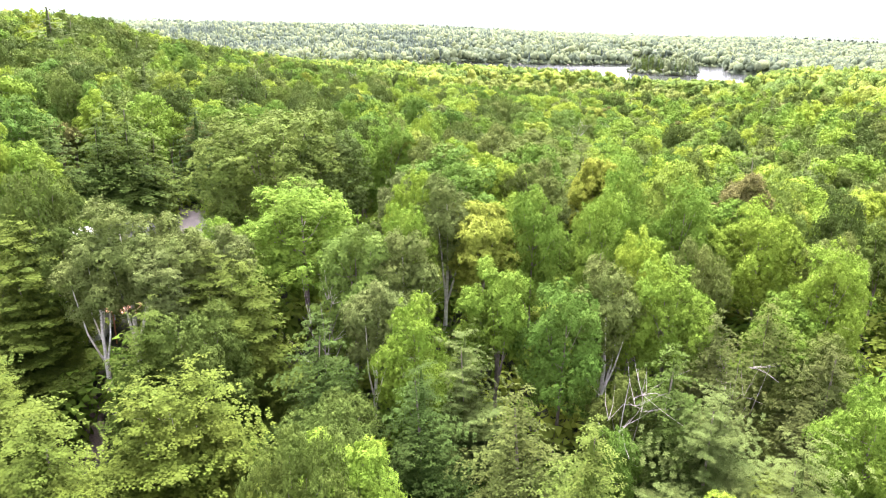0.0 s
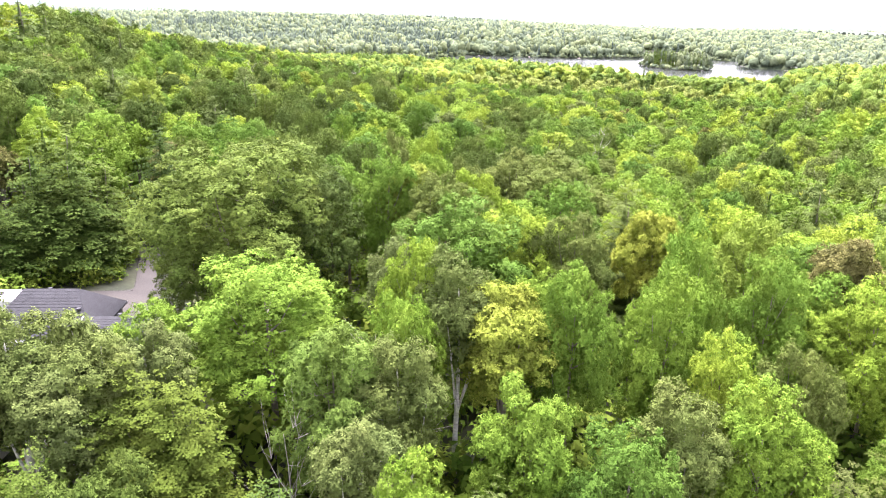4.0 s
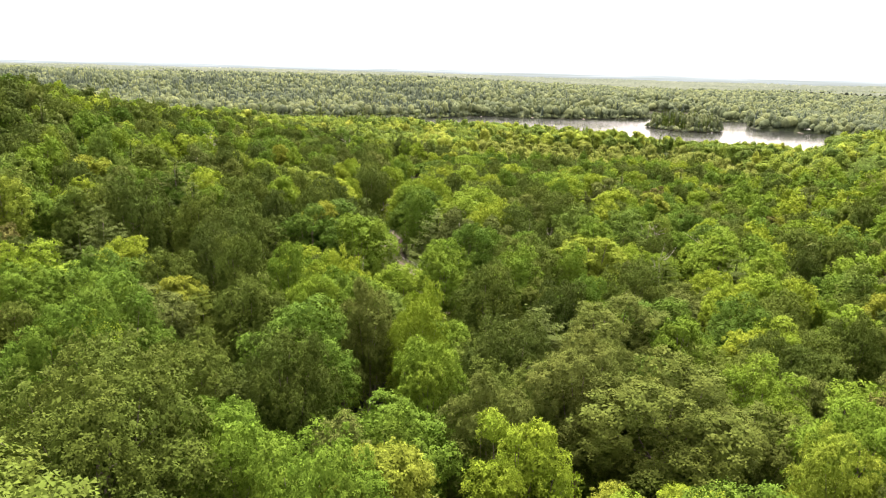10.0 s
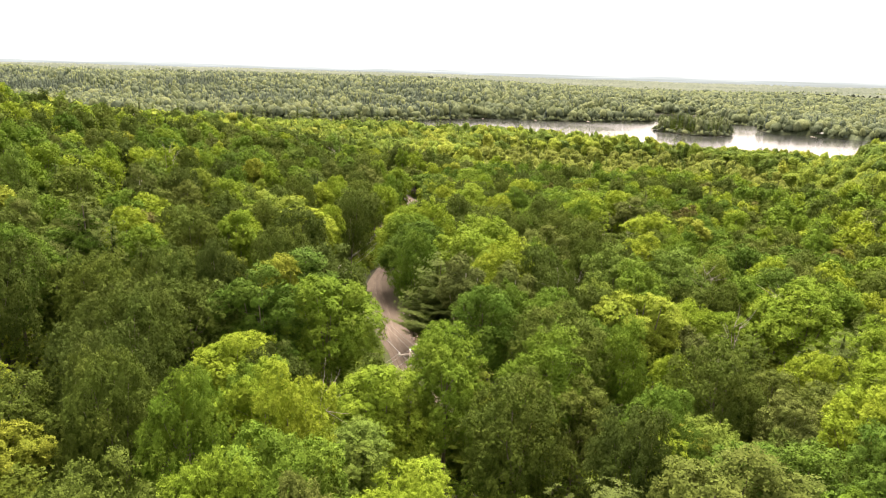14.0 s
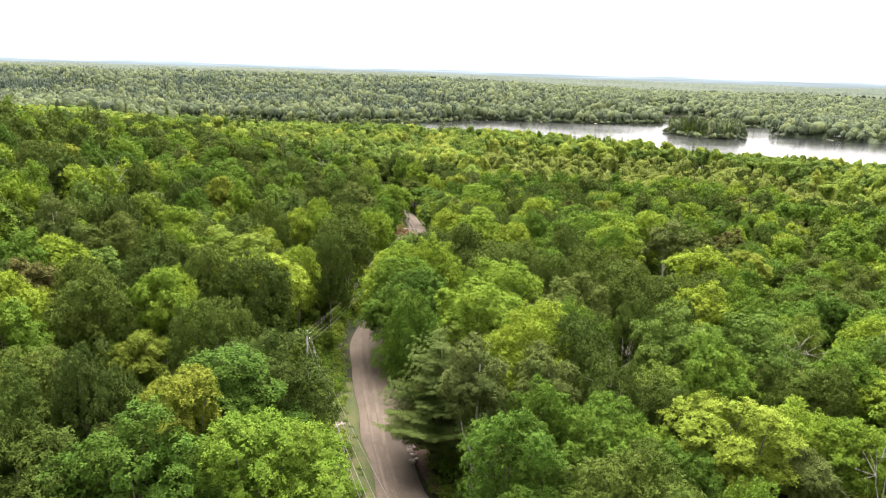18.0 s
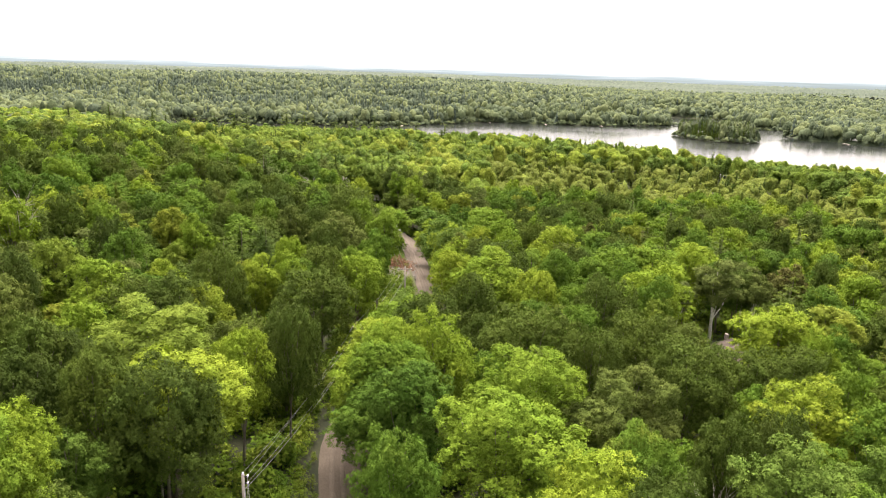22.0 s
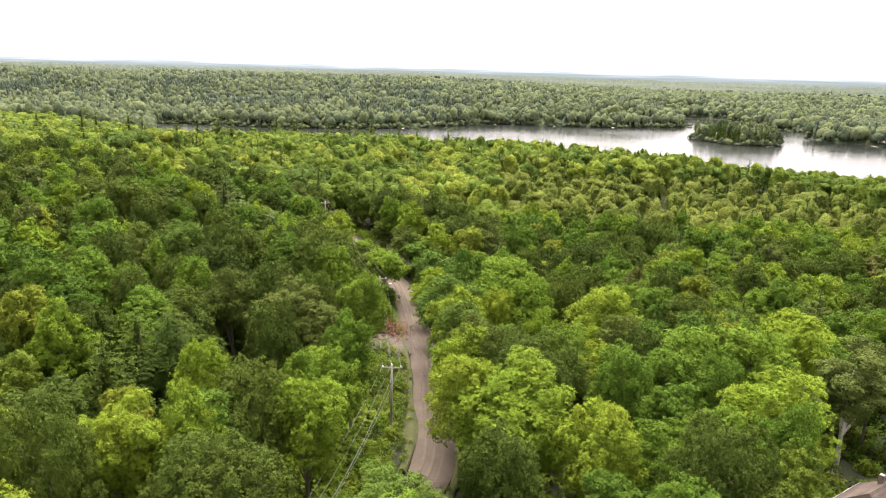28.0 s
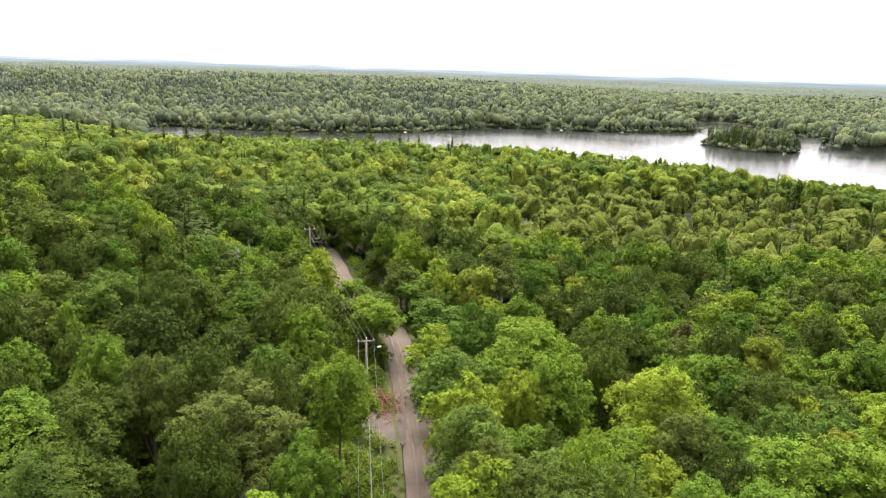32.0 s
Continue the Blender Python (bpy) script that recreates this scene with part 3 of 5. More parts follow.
        pieces.append(tube([o, m, e], [g * 0.6, g * 0.4, g * 0.15], 5))
    return join(pieces)


def cone_crown(seed, tiers, per, size, radius=2.6, height=15.0, base=1.5, power=0.8, droop=0.25, ragged=0.2, blades=3, narrow=0.3, steps=4, rise=0.0, fan=0.30, tip=0.0):
    """A conifer crown: uneven whorls of separate boughs, each a flat fan of sprays that widens outwards."""
    r = np.random.default_rng(seed)
    p, nrm, sz = [], [], []
    lean = r.uniform(0, 6.28)
    for i in range(tiers):
        k = (i + r.uniform(-0.35, 0.35)) / tiers
        k = min(max(k, 0.0), 0.985)
        z = base + (height - base) * k
        reach_ = radius * (1 - k) ** power * (0.72 + 0.28 * min(1.0, k / 0.18)) + 0.15
        n = max(3, int(per * (0.45 + 0.55 * (1 - k))))
        for a in np.linspace(0, 2 * math.pi, n, endpoint=False) + r.uniform(0, 6):
            a = a + r.uniform(-0.3, 0.3)
            q = reach_ * max(0.35, 1 + ragged * r.normal() + 0.16 * math.sin(a * 2 + lean + 5 * k))
            z0 = z + r.normal() * (0.05 + 1.3 * ragged)
            for s in np.linspace(0.22, 1.0, max(2, int(steps * (0.35 + 0.65 * (1 - k))))):
                wide = fan * q * s * (1.25 - s)
                m = max(1, int(round(3 * wide / (size * 0.8))))
                for j in range(m):
                    side = wide * (2 * (j + 0.5) / m - 1 + r.normal() * 0.25)
                    p.append((math.cos(a) * q * s - math.sin(a) * side, math.sin(a) * q * s + math.cos(a) * side,
                              z0 + rise * q * s - droop * q * s * s + tip * q * s ** 3 - 0.25 * abs(side) + r.normal() * 0.06))
                    nrm.append((math.cos(a) * 0.35, math.sin(a) * 0.35, 1.0))
                    sz.append(size * (1.1 - 0.3 * s) * (0.65 + 0.35 * (1 - k)))
    p, nrm = np.array(p), np.array(nrm) + r.normal(size=(len(p), 3)) * 0.3
    v, f = sprays(p, nrm, np.array(sz), r, blades, narrow, 0.25)
    ks = np.linspace(0, 1, 7)
    cv, cf = tube(np.stack([0 * ks, 0 * ks, base * 0.6 + (height * 0.95 - base * 0.6) * ks], -1), radius * 0.14 * (1 - ks) ** power * r.uniform(0.7, 1.2, 7) + 0.02, 7)
    ct = np.concatenate([cf[:, [0, 1, 2]], cf[:, [0, 2, 3]]])
    return join([(v, f), (cv, ct)])


def bare_wood(seed, height, girth, limbs, twigs):
    """A dead tree: trunk, crooked limbs and twigs."""
    r = np.random.default_rng(seed)
    ends, extra = [], []
    for i in range(limbs):
        a, z = r.uniform(0, 6.3), height * r.uniform(0.5, 1.02)
        e = np.array([math.cos(a), math.sin(a), 0]) * height * r.uniform(0.1, 0.22) + np.array([0, 0, z])
        ends.append(e)
        for j in range(twigs):
            q = e + r.normal(size=3) * height * 0.07 + np.array([0, 0, height * 0.05])
            o = e * np.array([0.55, 0.55, 1]) + np.array([0, 0, -height * 0.03])
            extra.append(tube([o, (o + q) / 2 + r.normal(size=3) * 0.1, q], [girth * 0.22, girth * 0.15, girth * 0.06], 4))
    return join([wood(seed, height * 0.92, girth, ends, 0.4, 0.5)] + extra)


def tri(f):
    return np.concatenate([f[:, [0, 1, 2]], f[:, [0, 2, 3]]])


# Each kind: crown meshes, trunk mesh, full height and crown radius as built, bark, leaves, category.
KINDS = {}


def add_kind(kind, level, crown, height, radius, leaves, trunk=None, bark=BARK, trunk_at=None):
    v, f = crown
    me = mesh_from(f"{kind}_crown", v, [f], leaves)
    tm = mesh_from(f"{kind}_trunk", trunk[0], [trunk[1]], bark) if trunk else None
    KINDS.setdefault((kind, level), []).append((me, tm, height, radius, v, f))


# Levels of detail: sprays, their size, extra lobes, clumps, blades.
DETAIL = [(6600, 0.182, 4, 380, 3, 1000), (3600, 0.25, 2, 270, 2, 300), (1900, 0.35, 0, 200, 2, 150), (420, 0.70, -4, 60, 2, 0), (13500, 0.128, 6, 480, 3, 1800)]


def broad_kind(kind, seed, leaves, bark, lobes, radius, depth, base, flat, variants, fine=1.0, core=0.46, lift=0.75, dome=0.35, narrow=0.0):
    for i in range(variants):
        for level, (num, sz, more, clumps, blades, inner) in enumerate(DETAIL):
            if level == 4 and i > 1:
                continue
            wide = narrow or (0.46 if blades == 3 else 0.62)
            crown, c = broad_crown(seed + i, max(6, lobes + more), int(num * fine), sz, radius, depth, base, flat, int(clumps * (0.6 + 0.4 * fine)), blades, 0 if level in (0, 4) else core, wide, lift, dome, inner)
            ends = c[:-1][c[:-1, 2] < base + depth * 0.85][:7] if level != 3 else c[:3]
            add_kind(kind, level, crown, base + depth, radius, leaves, wood(seed + i, base + depth * 0.75, 0.2, ends, 0.3, 0.35, 5 if level == 3 else 6), bark)


broad_kind("maple_tree", 100, BROAD, BARK, 15, 4.3, 10.0, 4.0, 0.9, 4)
broad_kind("ash_tree", 150, BROAD, BARK, 14, 3.9, 11.0, 3.5, 0.9, 2, 1.0, 0.46, 0.85)
broad_kind("basswood_tree", 170, BROAD, BARK, 17, 4.0, 11.5, 3.0, 1.0, 2, 1.1, 0.46, 0.6, 0.5)
broad_kind("beech_tree", 190, OAK, BARK, 15, 4.4, 9.5, 3.5, 0.85, 2, 1.1, 0.48, 0.7, 0.25)
broad_kind("oak_tree", 200, OAK, BARK, 19, 5.0, 10.0, 3.5, 0.8, 3, 1.3, 0.46, 0.65, 0.45)
broad_kind("poplar_tree", 300, BROAD, BARK, 12, 3.0, 10.5, 4.0, 0.9, 3, 0.8, 0.40, 0.5, 0.6, 0.4)
broad_kind("birch_tree", 400, YOUNG, BIRCH, 10, 2.8, 8.0, 6.5, 0.9, 2, 0.6, 0.28, 0.35, 0.4, 0.36)
broad_kind("silver_maple", 450, SILVER, BARK, 13, 3.6, 10.0, 4.0, 0.9, 2, 1.0, 0.44, 0.4, 0.6, 0.4)
broad_kind("yellow_birch", 500, GOLD, BARK, 9, 2.6, 8.0, 5.0, 0.9, 2, 0.75, 0.40)
broad_kind("russet_maple", 550, RUSSET, BARK, 8, 2.6, 6.5, 5.0, 0.9, 1, 0.6, 0.36)
for i in range(3):
    for level, (tiers, per, size, steps) in enumerate([(28, 10, 0.30, 8), (23, 9, 0.42, 6), (18, 8, 0.60, 5), (11, 7, 0.95, 2), (34, 11, 0.19, 11)]):
        add_kind("cedar_tree", level, cone_crown(600 + i, tiers, per, size, 2.5, 13, 0.6, 0.42, 0.05, 0.22, 3, 0.46, steps, 0.25, 0.55), 13, 2.5, CEDAR, wood(600 + i, 11, 0.14, []), BARK)
        add_kind("hemlock_tree", level, cone_crown(650 + i, int(tiers * 0.85), per - 1, size, 3.1, 14, 1.6, 0.55, 0.32, 0.26, 3, (0.38, 0.42, 0.5, 0.6, 0.38)[level], steps, 0.08, 0.52), 14, 3.1, NEEDLE, wood(650 + i, 12.6, 0.16, []), BARK)
        add_kind("pine_tree", level, cone_crown(700 + i, int(tiers * 0.8), per - 2, size * 1.25, 3.6, 17, 3.5, 0.48, 0.0, 0.32, 5 if level in (0, 4) else 3, (0.22, 0.34, 0.5, 0.6, 0.22)[level], steps, 0.1, 0.62, 0.25), 17, 3.6, PLUME, wood(700 + i, 15.2, 0.2, []), BARK)


BALL = bmesh.new()
bmesh.ops.create_icosphere(BALL, subdivisions=2, radius=1.0)
BALL_V = np.array([q.co for q in BALL.verts])
BALL_F = np.array([[q.index for q in t.verts] for t in BALL.faces])
BALL.free()
BALL_F = BALL_F[BALL_V[BALL_F].mean(1)[:, 2] > -0.3]


def dome(r, wide, deep):
    """A far crown: one rounded, lumpy mass."""
    k = r.normal(size=(5, 3)) * 2.2
    bump = sum(np.sin(BALL_V @ q + i) for i, q in enumerate(k)) * 0.085 + r.normal(size=len(BALL_V)) * 0.10
    top = 1 - 0.22 * np.clip(BALL_V[:, 2:], 0, 1) ** 2 * r.uniform(0, 1.2)
    return BALL_V * np.array([wide, wide, deep * 0.5]) * (1 + bump[:, None]) * np.concatenate([top, top, np.ones_like(top)], 1) + np.array([0, 0, deep * 0.55]), BALL_F


def spire(r, wide, deep):
    """A far conifer: ragged skirts, one above another."""
    out = []
    for i in range(4):
        k = i / 4
        n = 9
        a = np.linspace(0, 2 * math.pi, n, endpoint=False) + r.uniform(0, 6)
        q = wide * (1 - k) ** 0.75 * r.uniform(0.65, 1.15, n)
        z = deep * (0.08 + 0.86 * k)
        v = np.concatenate([np.stack([np.cos(a) * q, np.sin(a) * q, z + r.uniform(-0.5, 0.5, n)], -1), [[r.normal() * 0.2, r.normal() * 0.2, z + deep * 0.36 * (1 - 0.3 * k)]]])
        j = np.arange(n)
        out.append((v, np.stack([j, (j + 1) % n, np.full(n, n)], -1)))
    return join(out)


def far_broad(seed, lobes, leaves, size, clad):
    """Round-topped trees for the woods farther off: a lumpy dome with smaller domes on it, clad in sprays."""
    out = []
    for i in range(10):
        r = np.random.default_rng(seed + i)
        wide, deep = r.uniform(3.3, 4.6), r.uniform(9.0, 12.0)
        masses = [dome(r, wide * 0.8, deep * 0.92)]
        for j in range(lobes):
            k, a = r.uniform(0.05, 0.95), j * 2.4 + r.uniform(-0.4, 0.4)
            q = wide * 0.66 * math.sqrt(1 - k * k * 0.85)
            v, f = dome(r, wide * r.uniform(0.26, 0.44), wide * r.uniform(0.55, 0.9))
            masses.append((v + np.array([q * math.cos(a), q * math.sin(a), deep * (0.34 + 0.46 * k)]), f))
        v, f = join(masses)
        v[:, 2] = np.maximum(v[:, 2], 0.0)
        pick = r.integers(len(v), size=leaves)
        top = v[:, 2].max()
        way = unit(v[pick] - np.array([0, 0, deep * 0.4]))
        pos = v[pick] + way * r.uniform(-0.05, clad, (leaves, 1)) + r.normal(size=(leaves, 3)) * size * 0.5
        out.append((*join([(v, f), sprays(pos, way + np.array([0, 0, 0.5]) + r.normal(size=pos.shape) * 0.35, size, r, 2, 0.62)]), top))
    return out


def far_cone(seed, tiers, per, size, steps):
    """Ragged conifers for the woods farther off."""
    return [(*cone_crown(seed + i, tiers, per, size, 2.9 + 0.3 * (i % 3), 14, 1.0, 0.6, 0.2, 0.3, 2, 0.6, steps), 14.0) for i in range(6)]


MID_BROAD, MID_CONE = far_broad(800, 8, 460, 0.40, 0.5), far_cone(850, 13, 6, 0.85, 3)
FAR_BROAD, FAR_CONE = far_broad(820, 4, 90, 0.62, 0.5), far_cone(860, 10, 5, 1.1, 2)
DIM_BROAD, DIM_CONE = far_broad(840, 2, 26, 0.9, 0.5), far_cone(870, 8, 5, 1.4, 2)


SHORE_BROAD, SHORE_CONE, TINY_BROAD = [], [], []
for i in range(12):
    r = np.random.default_rng(900 + i)
    v, f = dome(r, r.uniform(3.3, 4.5), 11.0)
    d = unit(r.normal(size=(14, 3)) + np.array([0, 0, 0.6]))
    pick = v[r.integers(len(v), size=14)]
    SHORE_BROAD.append((*join([(v, f), sprays(pick + r.normal(size=pick.shape) * 0.25, d, 1.0, r, 2, 0.7)]), 11.6))
    TINY_BROAD.append((v, f, 11.6))
    SHORE_CONE.append((*spire(r, r.uniform(2.6, 3.6), 15.0), 15.0))

LABELS = {
    "maple_tree": "leafy green maple with a rounded lumpy crown", "ash_tree": "tall green ash with an oval leafy crown", "basswood_tree": "full green basswood with a domed dense crown", "beech_tree": "dark green beech with a wide smooth crown",
    "oak_tree": "broad dark green oak with a spreading crown",
    "poplar_tree": "slender light green poplar with an upright crown", "birch_tree": "white-barked birch with a thin airy green crown",
    "silver_maple": "grey-green silver maple with a pale crown", "yellow_birch": "tree with leaves turning autumn yellow",
    "russet_maple": "small tree with brownish russet foliage", "cedar_tree": "dense yellow-green white cedar of conical shape",
    "hemlock_tree": "dark green hemlock with drooping boughs", "pine_tree": "tall white pine with feathery layered boughs"}
PROTO = {}


def tree_proto(kind, level, i):
    """The first tree of a sort, with its trunk and crown, kept to be copied."""
    key = (kind, level, i)
    me, tm, h, rad, _, _ = KINDS[kind, level][i]
    ob = new(kind)
    ob.empty_display_size = 0.5
    part("trunk", tm, None, ob, "white peeling trunk" if kind == "birch_tree" else "")
    part("crown", me, None, ob)
    return tagged(ob, LABELS[kind], "tree", kind.replace("_", " ") + "s of the forest"), h, rad


def plant(kind, level, x, y, height, radius, z=None, spin=None):
    i = int(rng.integers(len(KINDS[kind, level])))
    h, rad = KINDS[kind, level][i][2:4]
    z = float(ground_z(x, y)) if z is None else z
    m = pose(x, y, z, rng.uniform(-2, 2), rng.uniform(-2, 2), rng.uniform(0, 360) if spin is None else spin)
    k = (radius / rad, radius / rad * rng.uniform(0.92, 1.08), height / h)
    if (kind, level, i) in PROTO:
        ob = copy_thing(PROTO[kind, level, i], m)
    else:
        ob = PROTO[kind, level, i] = tree_proto(kind, level, i)[0]
        ob.matrix_basis = m
    ob.scale = k
    return ob


def scatter(spacing, x0, x1, y0, y1, r):
    """A loose grid of places."""
    nx, ny = int((x1 - x0) / spacing), int((y1 - y0) / (spacing * 0.87))
    gx, gy = np.meshgrid(np.arange(nx), np.arange(ny))
    x = x0 + (gx + 0.5 * (gy % 2) + r.uniform(-0.46, 0.46, gx.shape)) * spacing
    y = y0 + (gy + r.uniform(-0.46, 0.46, gx.shape)) * spacing * 0.87
    return x.ravel(), y.ravel()


# ---- clearings: road, power line, houses, yard ----
POLES = [(-4.9, 150.0, 34.6), (-18.1, 190.1, 31.6), (-14.2, 228.8, 29.3), (-10.6, 259.7, 28.6), (-16.3, 299.6, 27.2), (-36.8, 360.4, 28.4)]
CUTTING = [(-3, 158), (-9.5, 158), (-13.5, 168), (-18.8, 180), (-20.3, 192), (-17, 215), (-16.5, 229), (-13.6, 250), (-12.8, 262), (-15.5, 285), (-18.6, 297), (-19, 304), (-13.5, 311), (-9, 298), (-6, 280), (-5, 256), (-9, 240), (-13, 222), (-13, 208), (-10, 190), (-7, 176)]
YARD = [(-38, 62.5), (-27, 60.5), (-21.5, 60.5), (-21.5, 70), (-24, 84), (-30, 92), (-34, 98), (-37, 98), (-34, 84), (-40, 80)]


def is_clear(x, y, r=0.0):
    """Whether a tree with that crown radius could stand at each place."""
    ok = away(ROAD_FINE, x, y) > 2.7 + 0.42 * r
    line = [(p[0], p[1]) for p in POLES]
    ok &= away(line, x, y) > 1.8 + 0.5 * r
    ok &= ~(inside(YARD, x, y) | (away(YARD, x, y, True) < 0.3 + 0.35 * r)) & ~((x > -35) & (x < -25.5) & (y > 55.5) & (y < 63))
    ok &= (np.hypot(x - 42, y - 251) > 4.5 + 0.6 * r) & (np.hypot(x - 37.5, y - 242.5) > 4.5 + 0.4 * r) & ~((x > 44) & (x < 60) & (np.abs(y - 252) < 11)) & (np.hypot(x - 13, y - 315) > 3.5 + 0.4 * r)
    ok &= (away([(-23, 38), (-28, 52)], x, y) > 1.2 + 0.5 * r) & (np.hypot((x - 74) / 50, (y - 1320) / 40) > 1)
    ok &= ~(inside(CUTTING, x, y) | (away(CUTTING, x, y, True) < 0.28 * r))
    ok &= ~((np.abs(x + 14) < 5 + 0.5 * r) & (np.abs(y - 292) < 11))
    ok &= ~inside(LAKE, x, y) & (away(LAKE, x, y, True) > 1.0)
    return ok


def low_side(x, y):
    """Where low trees line the road, and in front of the cottage."""
    near_road = 286 < y < 358 and away(ROAD_FINE, np.array([x]), np.array([y]))[0] < 7.5
    return near_road or away([(41, 246), (32, 229)], np.array([x]), np.array([y]))[0] < 6.0


def reach(x, y):
    """How near the flight comes to a place while it still lies ahead."""
    ahead = np.maximum(np.maximum(40, np.abs(x) / 0.64), np.asarray(y) - 208)
    return np.sqrt(ahead ** 2 + np.asarray(x) ** 2 + 30 ** 2)


HEROES = []  # kind by kind: x, y, height, crown radius
HEROES += [("cedar_tree", *q) for q in (
    (-20.4, 31.9, 16.0, 1.7), (-15.8, 35.0, 16.0, 2.3), (-14.3, 49.3, 15.4, 3.9), (5.3, 36.8, 15.9, 1.8), (-31.9, 52.3, 15.7, 2.5), (-13.6, 37.4, 15.9, 1.8),)]
HEROES += [("hemlock_tree", *q) for q in (
    (-7.6, 44.1, 15.8, 2.8), (-0.6, 40.3, 15.8, 2.3), (8.4, 32.7, 16.1, 1.9), (25.8, 49.3, 15.7, 2.5), (27.6, 45.6, 15.9, 2.2), (15.9, 42.0, 15.9, 2.4), (-24.8, 60.4, 15.9, 1.7), (20.2, 47.0, 15.9, 2.0), (-23.6, 63.7, 15.9, 1.8), (-37.1, 253.3, 16.1, 3.4), (-33.6, 254.7, 16.0, 3.0), (-33.4, 252.2, 16.0, 3.2), (-36.2, 244.9, 15.9, 2.6),)]
HEROES += [("pine_tree", *q) for q in (
    (17.7, 39.5, 15.8, 4.0), (20.3, 32.7, 16.0, 1.6), (7.6, 119.8, 16.1, 2.9), (-2.9, 177.8, 16.0, 3.5), (-54.2, 336.9, 16.1, 4.9), (-56.8, 343.1, 16.1, 4.8), (-60.9, 322.4, 16.0, 3.7), (58.9, 339.9, 16.2, 4.2),)]
HEROES += [("birch_tree", *q) for q in (
    (12.9, 49.6, 15.9, 1.7), (-2.7, 52.0, 15.7, 1.9), (-20.5, 50.6, 15.5, 3.1), (-4.7, 47.8, 15.9, 1.6), (0.7, 58.4, 15.6, 2.0), (58.8, 175.2, 16.2, 5.5), (43.9, 262.4, 16.1, 3.7), (3.7, 331.0, 16.1, 3.0),)]
HEROES += [("poplar_tree", *q) for q in (
    (4.8, 49.8, 15.8, 1.5), (-4.8, 31.0, 16.1, 1.8), (2.9, 91.8, 16.1, 2.2), (-18.3, 161.4, 16.1, 4.8), (20.7, 127.0, 16.2, 4.0), (-18.4, 148.8, 16.1, 3.4), (21.1, 121.0, 16.0, 2.6), (-25.0, 194.5, 16.1, 4.6), (-29.3, 178.4, 16.1, 2.8), (22.0, 168.5, 16.1, 4.6), (-29.5, 181.1, 16.0, 2.5), (-31.5, 206.6, 16.0, 5.0), (-15.1, 257.9, 16.0, 2.5), (14.4, 252.0, 16.1, 2.6), (-42.4, 248.6, 16.0, 2.5), (-6.9, 316.6, 16.1, 4.4),)]
HEROES += [("maple_tree", *q) for q in (
    (-30.9, 69.1, 16.0, 3.5), (-22.4, 62.6, 15.9, 1.5), (-23.6, 40.8, 15.9, 3.5), (-32.1, 55.4, 15.7, 2.7), (9.2, 47.6, 15.5, 3.2), (13.9, 57.6, 15.8, 2.6), (8.2, 57.8, 15.7, 2.6), (28.7, 59.7, 15.8, 3.4), (31.8, 53.5, 15.8, 2.9), (-1.3, 44.9, 15.6, 2.5), (17.8, 50.4, 15.8, 3.2), (-6.5, 28.4, 16.1, 1.6), (21.7, 61.5, 15.8, 2.7), (-11.6, 59.1, 13.9, 5.4), (1.2, 68.6, 16.1, 4.3), (24.1, 70.4, 16.1, 3.0), (-17.8, 49.9, 15.7, 2.5), (-1.9, 59.7, 15.9, 1.7), (16.9, 62.9, 15.9, 2.5), (15.8, 53.8, 15.6, 2.5), (-2.5, 54.8, 15.7, 1.6), (-22.1, 67.5, 15.9, 1.8),)]
HEROES += [("maple_tree", *q) for q in (
    (-6.2, 84.1, 16.0, 3.0), (-11.7, 107.3, 16.1, 4.5), (16.0, 152.6, 16.1, 2.5), (-1.9, 104.1, 16.1, 2.4), (-12.1, 80.3, 16.1, 1.6), (25.2, 99.0, 16.1, 3.9), (-24.4, 99.1, 16.0, 3.1), (-13.0, 152.5, 16.1, 4.4), (-1.5, 140.8, 16.0, 3.3), (-10.4, 118.7, 16.0, 3.6), (-16.1, 123.1, 16.1, 2.4), (-12.3, 115.9, 16.0, 2.3), (-3.1, 113.3, 16.1, 2.4), (2.3, 157.1, 16.1, 3.5), (32.3, 189.4, 16.2, 4.9), (43.9, 173.5, 16.1, 4.9), (-39.1, 142.3, 16.1, 3.8), (-10.5, 126.6, 16.1, 2.3), (-22.3, 171.1, 16.0, 3.9), (-16.0, 165.5, 16.1, 4.3), (4.8, 203.7, 16.2, 5.7), (6.4, 182.9, 16.1, 4.3),)]
HEROES += [("maple_tree", *q) for q in (
    (23.0, 188.7, 16.1, 4.2), (25.6, 182.5, 16.2, 3.8), (0.5, 164.8, 16.1, 2.8), (-6.2, 184.3, 16.0, 2.9), (-8.2, 204.9, 16.1, 3.7), (-16.0, 174.7, 16.0, 2.5), (-34.2, 175.2, 15.9, 3.3), (-24.4, 155.9, 16.1, 2.2), (31.9, 204.4, 16.1, 4.1), (-24.3, 191.0, 16.0, 4.3), (-29.2, 191.3, 15.9, 2.9), (-8.7, 208.0, 16.1, 3.7), (-3.7, 208.4, 16.1, 3.5), (2.3, 195.3, 16.2, 6.4), (-18.6, 207.5, 16.0, 3.2), (-22.0, 202.8, 16.0, 2.5), (33.1, 229.6, 16.1, 4.7), (39.9, 229.6, 16.1, 5.0), (-6.1, 199.8, 16.0, 3.7), (-19.7, 227.2, 16.1, 4.2), (46.2, 282.5, 16.2, 6.8), (-31.1, 227.1, 16.0, 3.4),)]
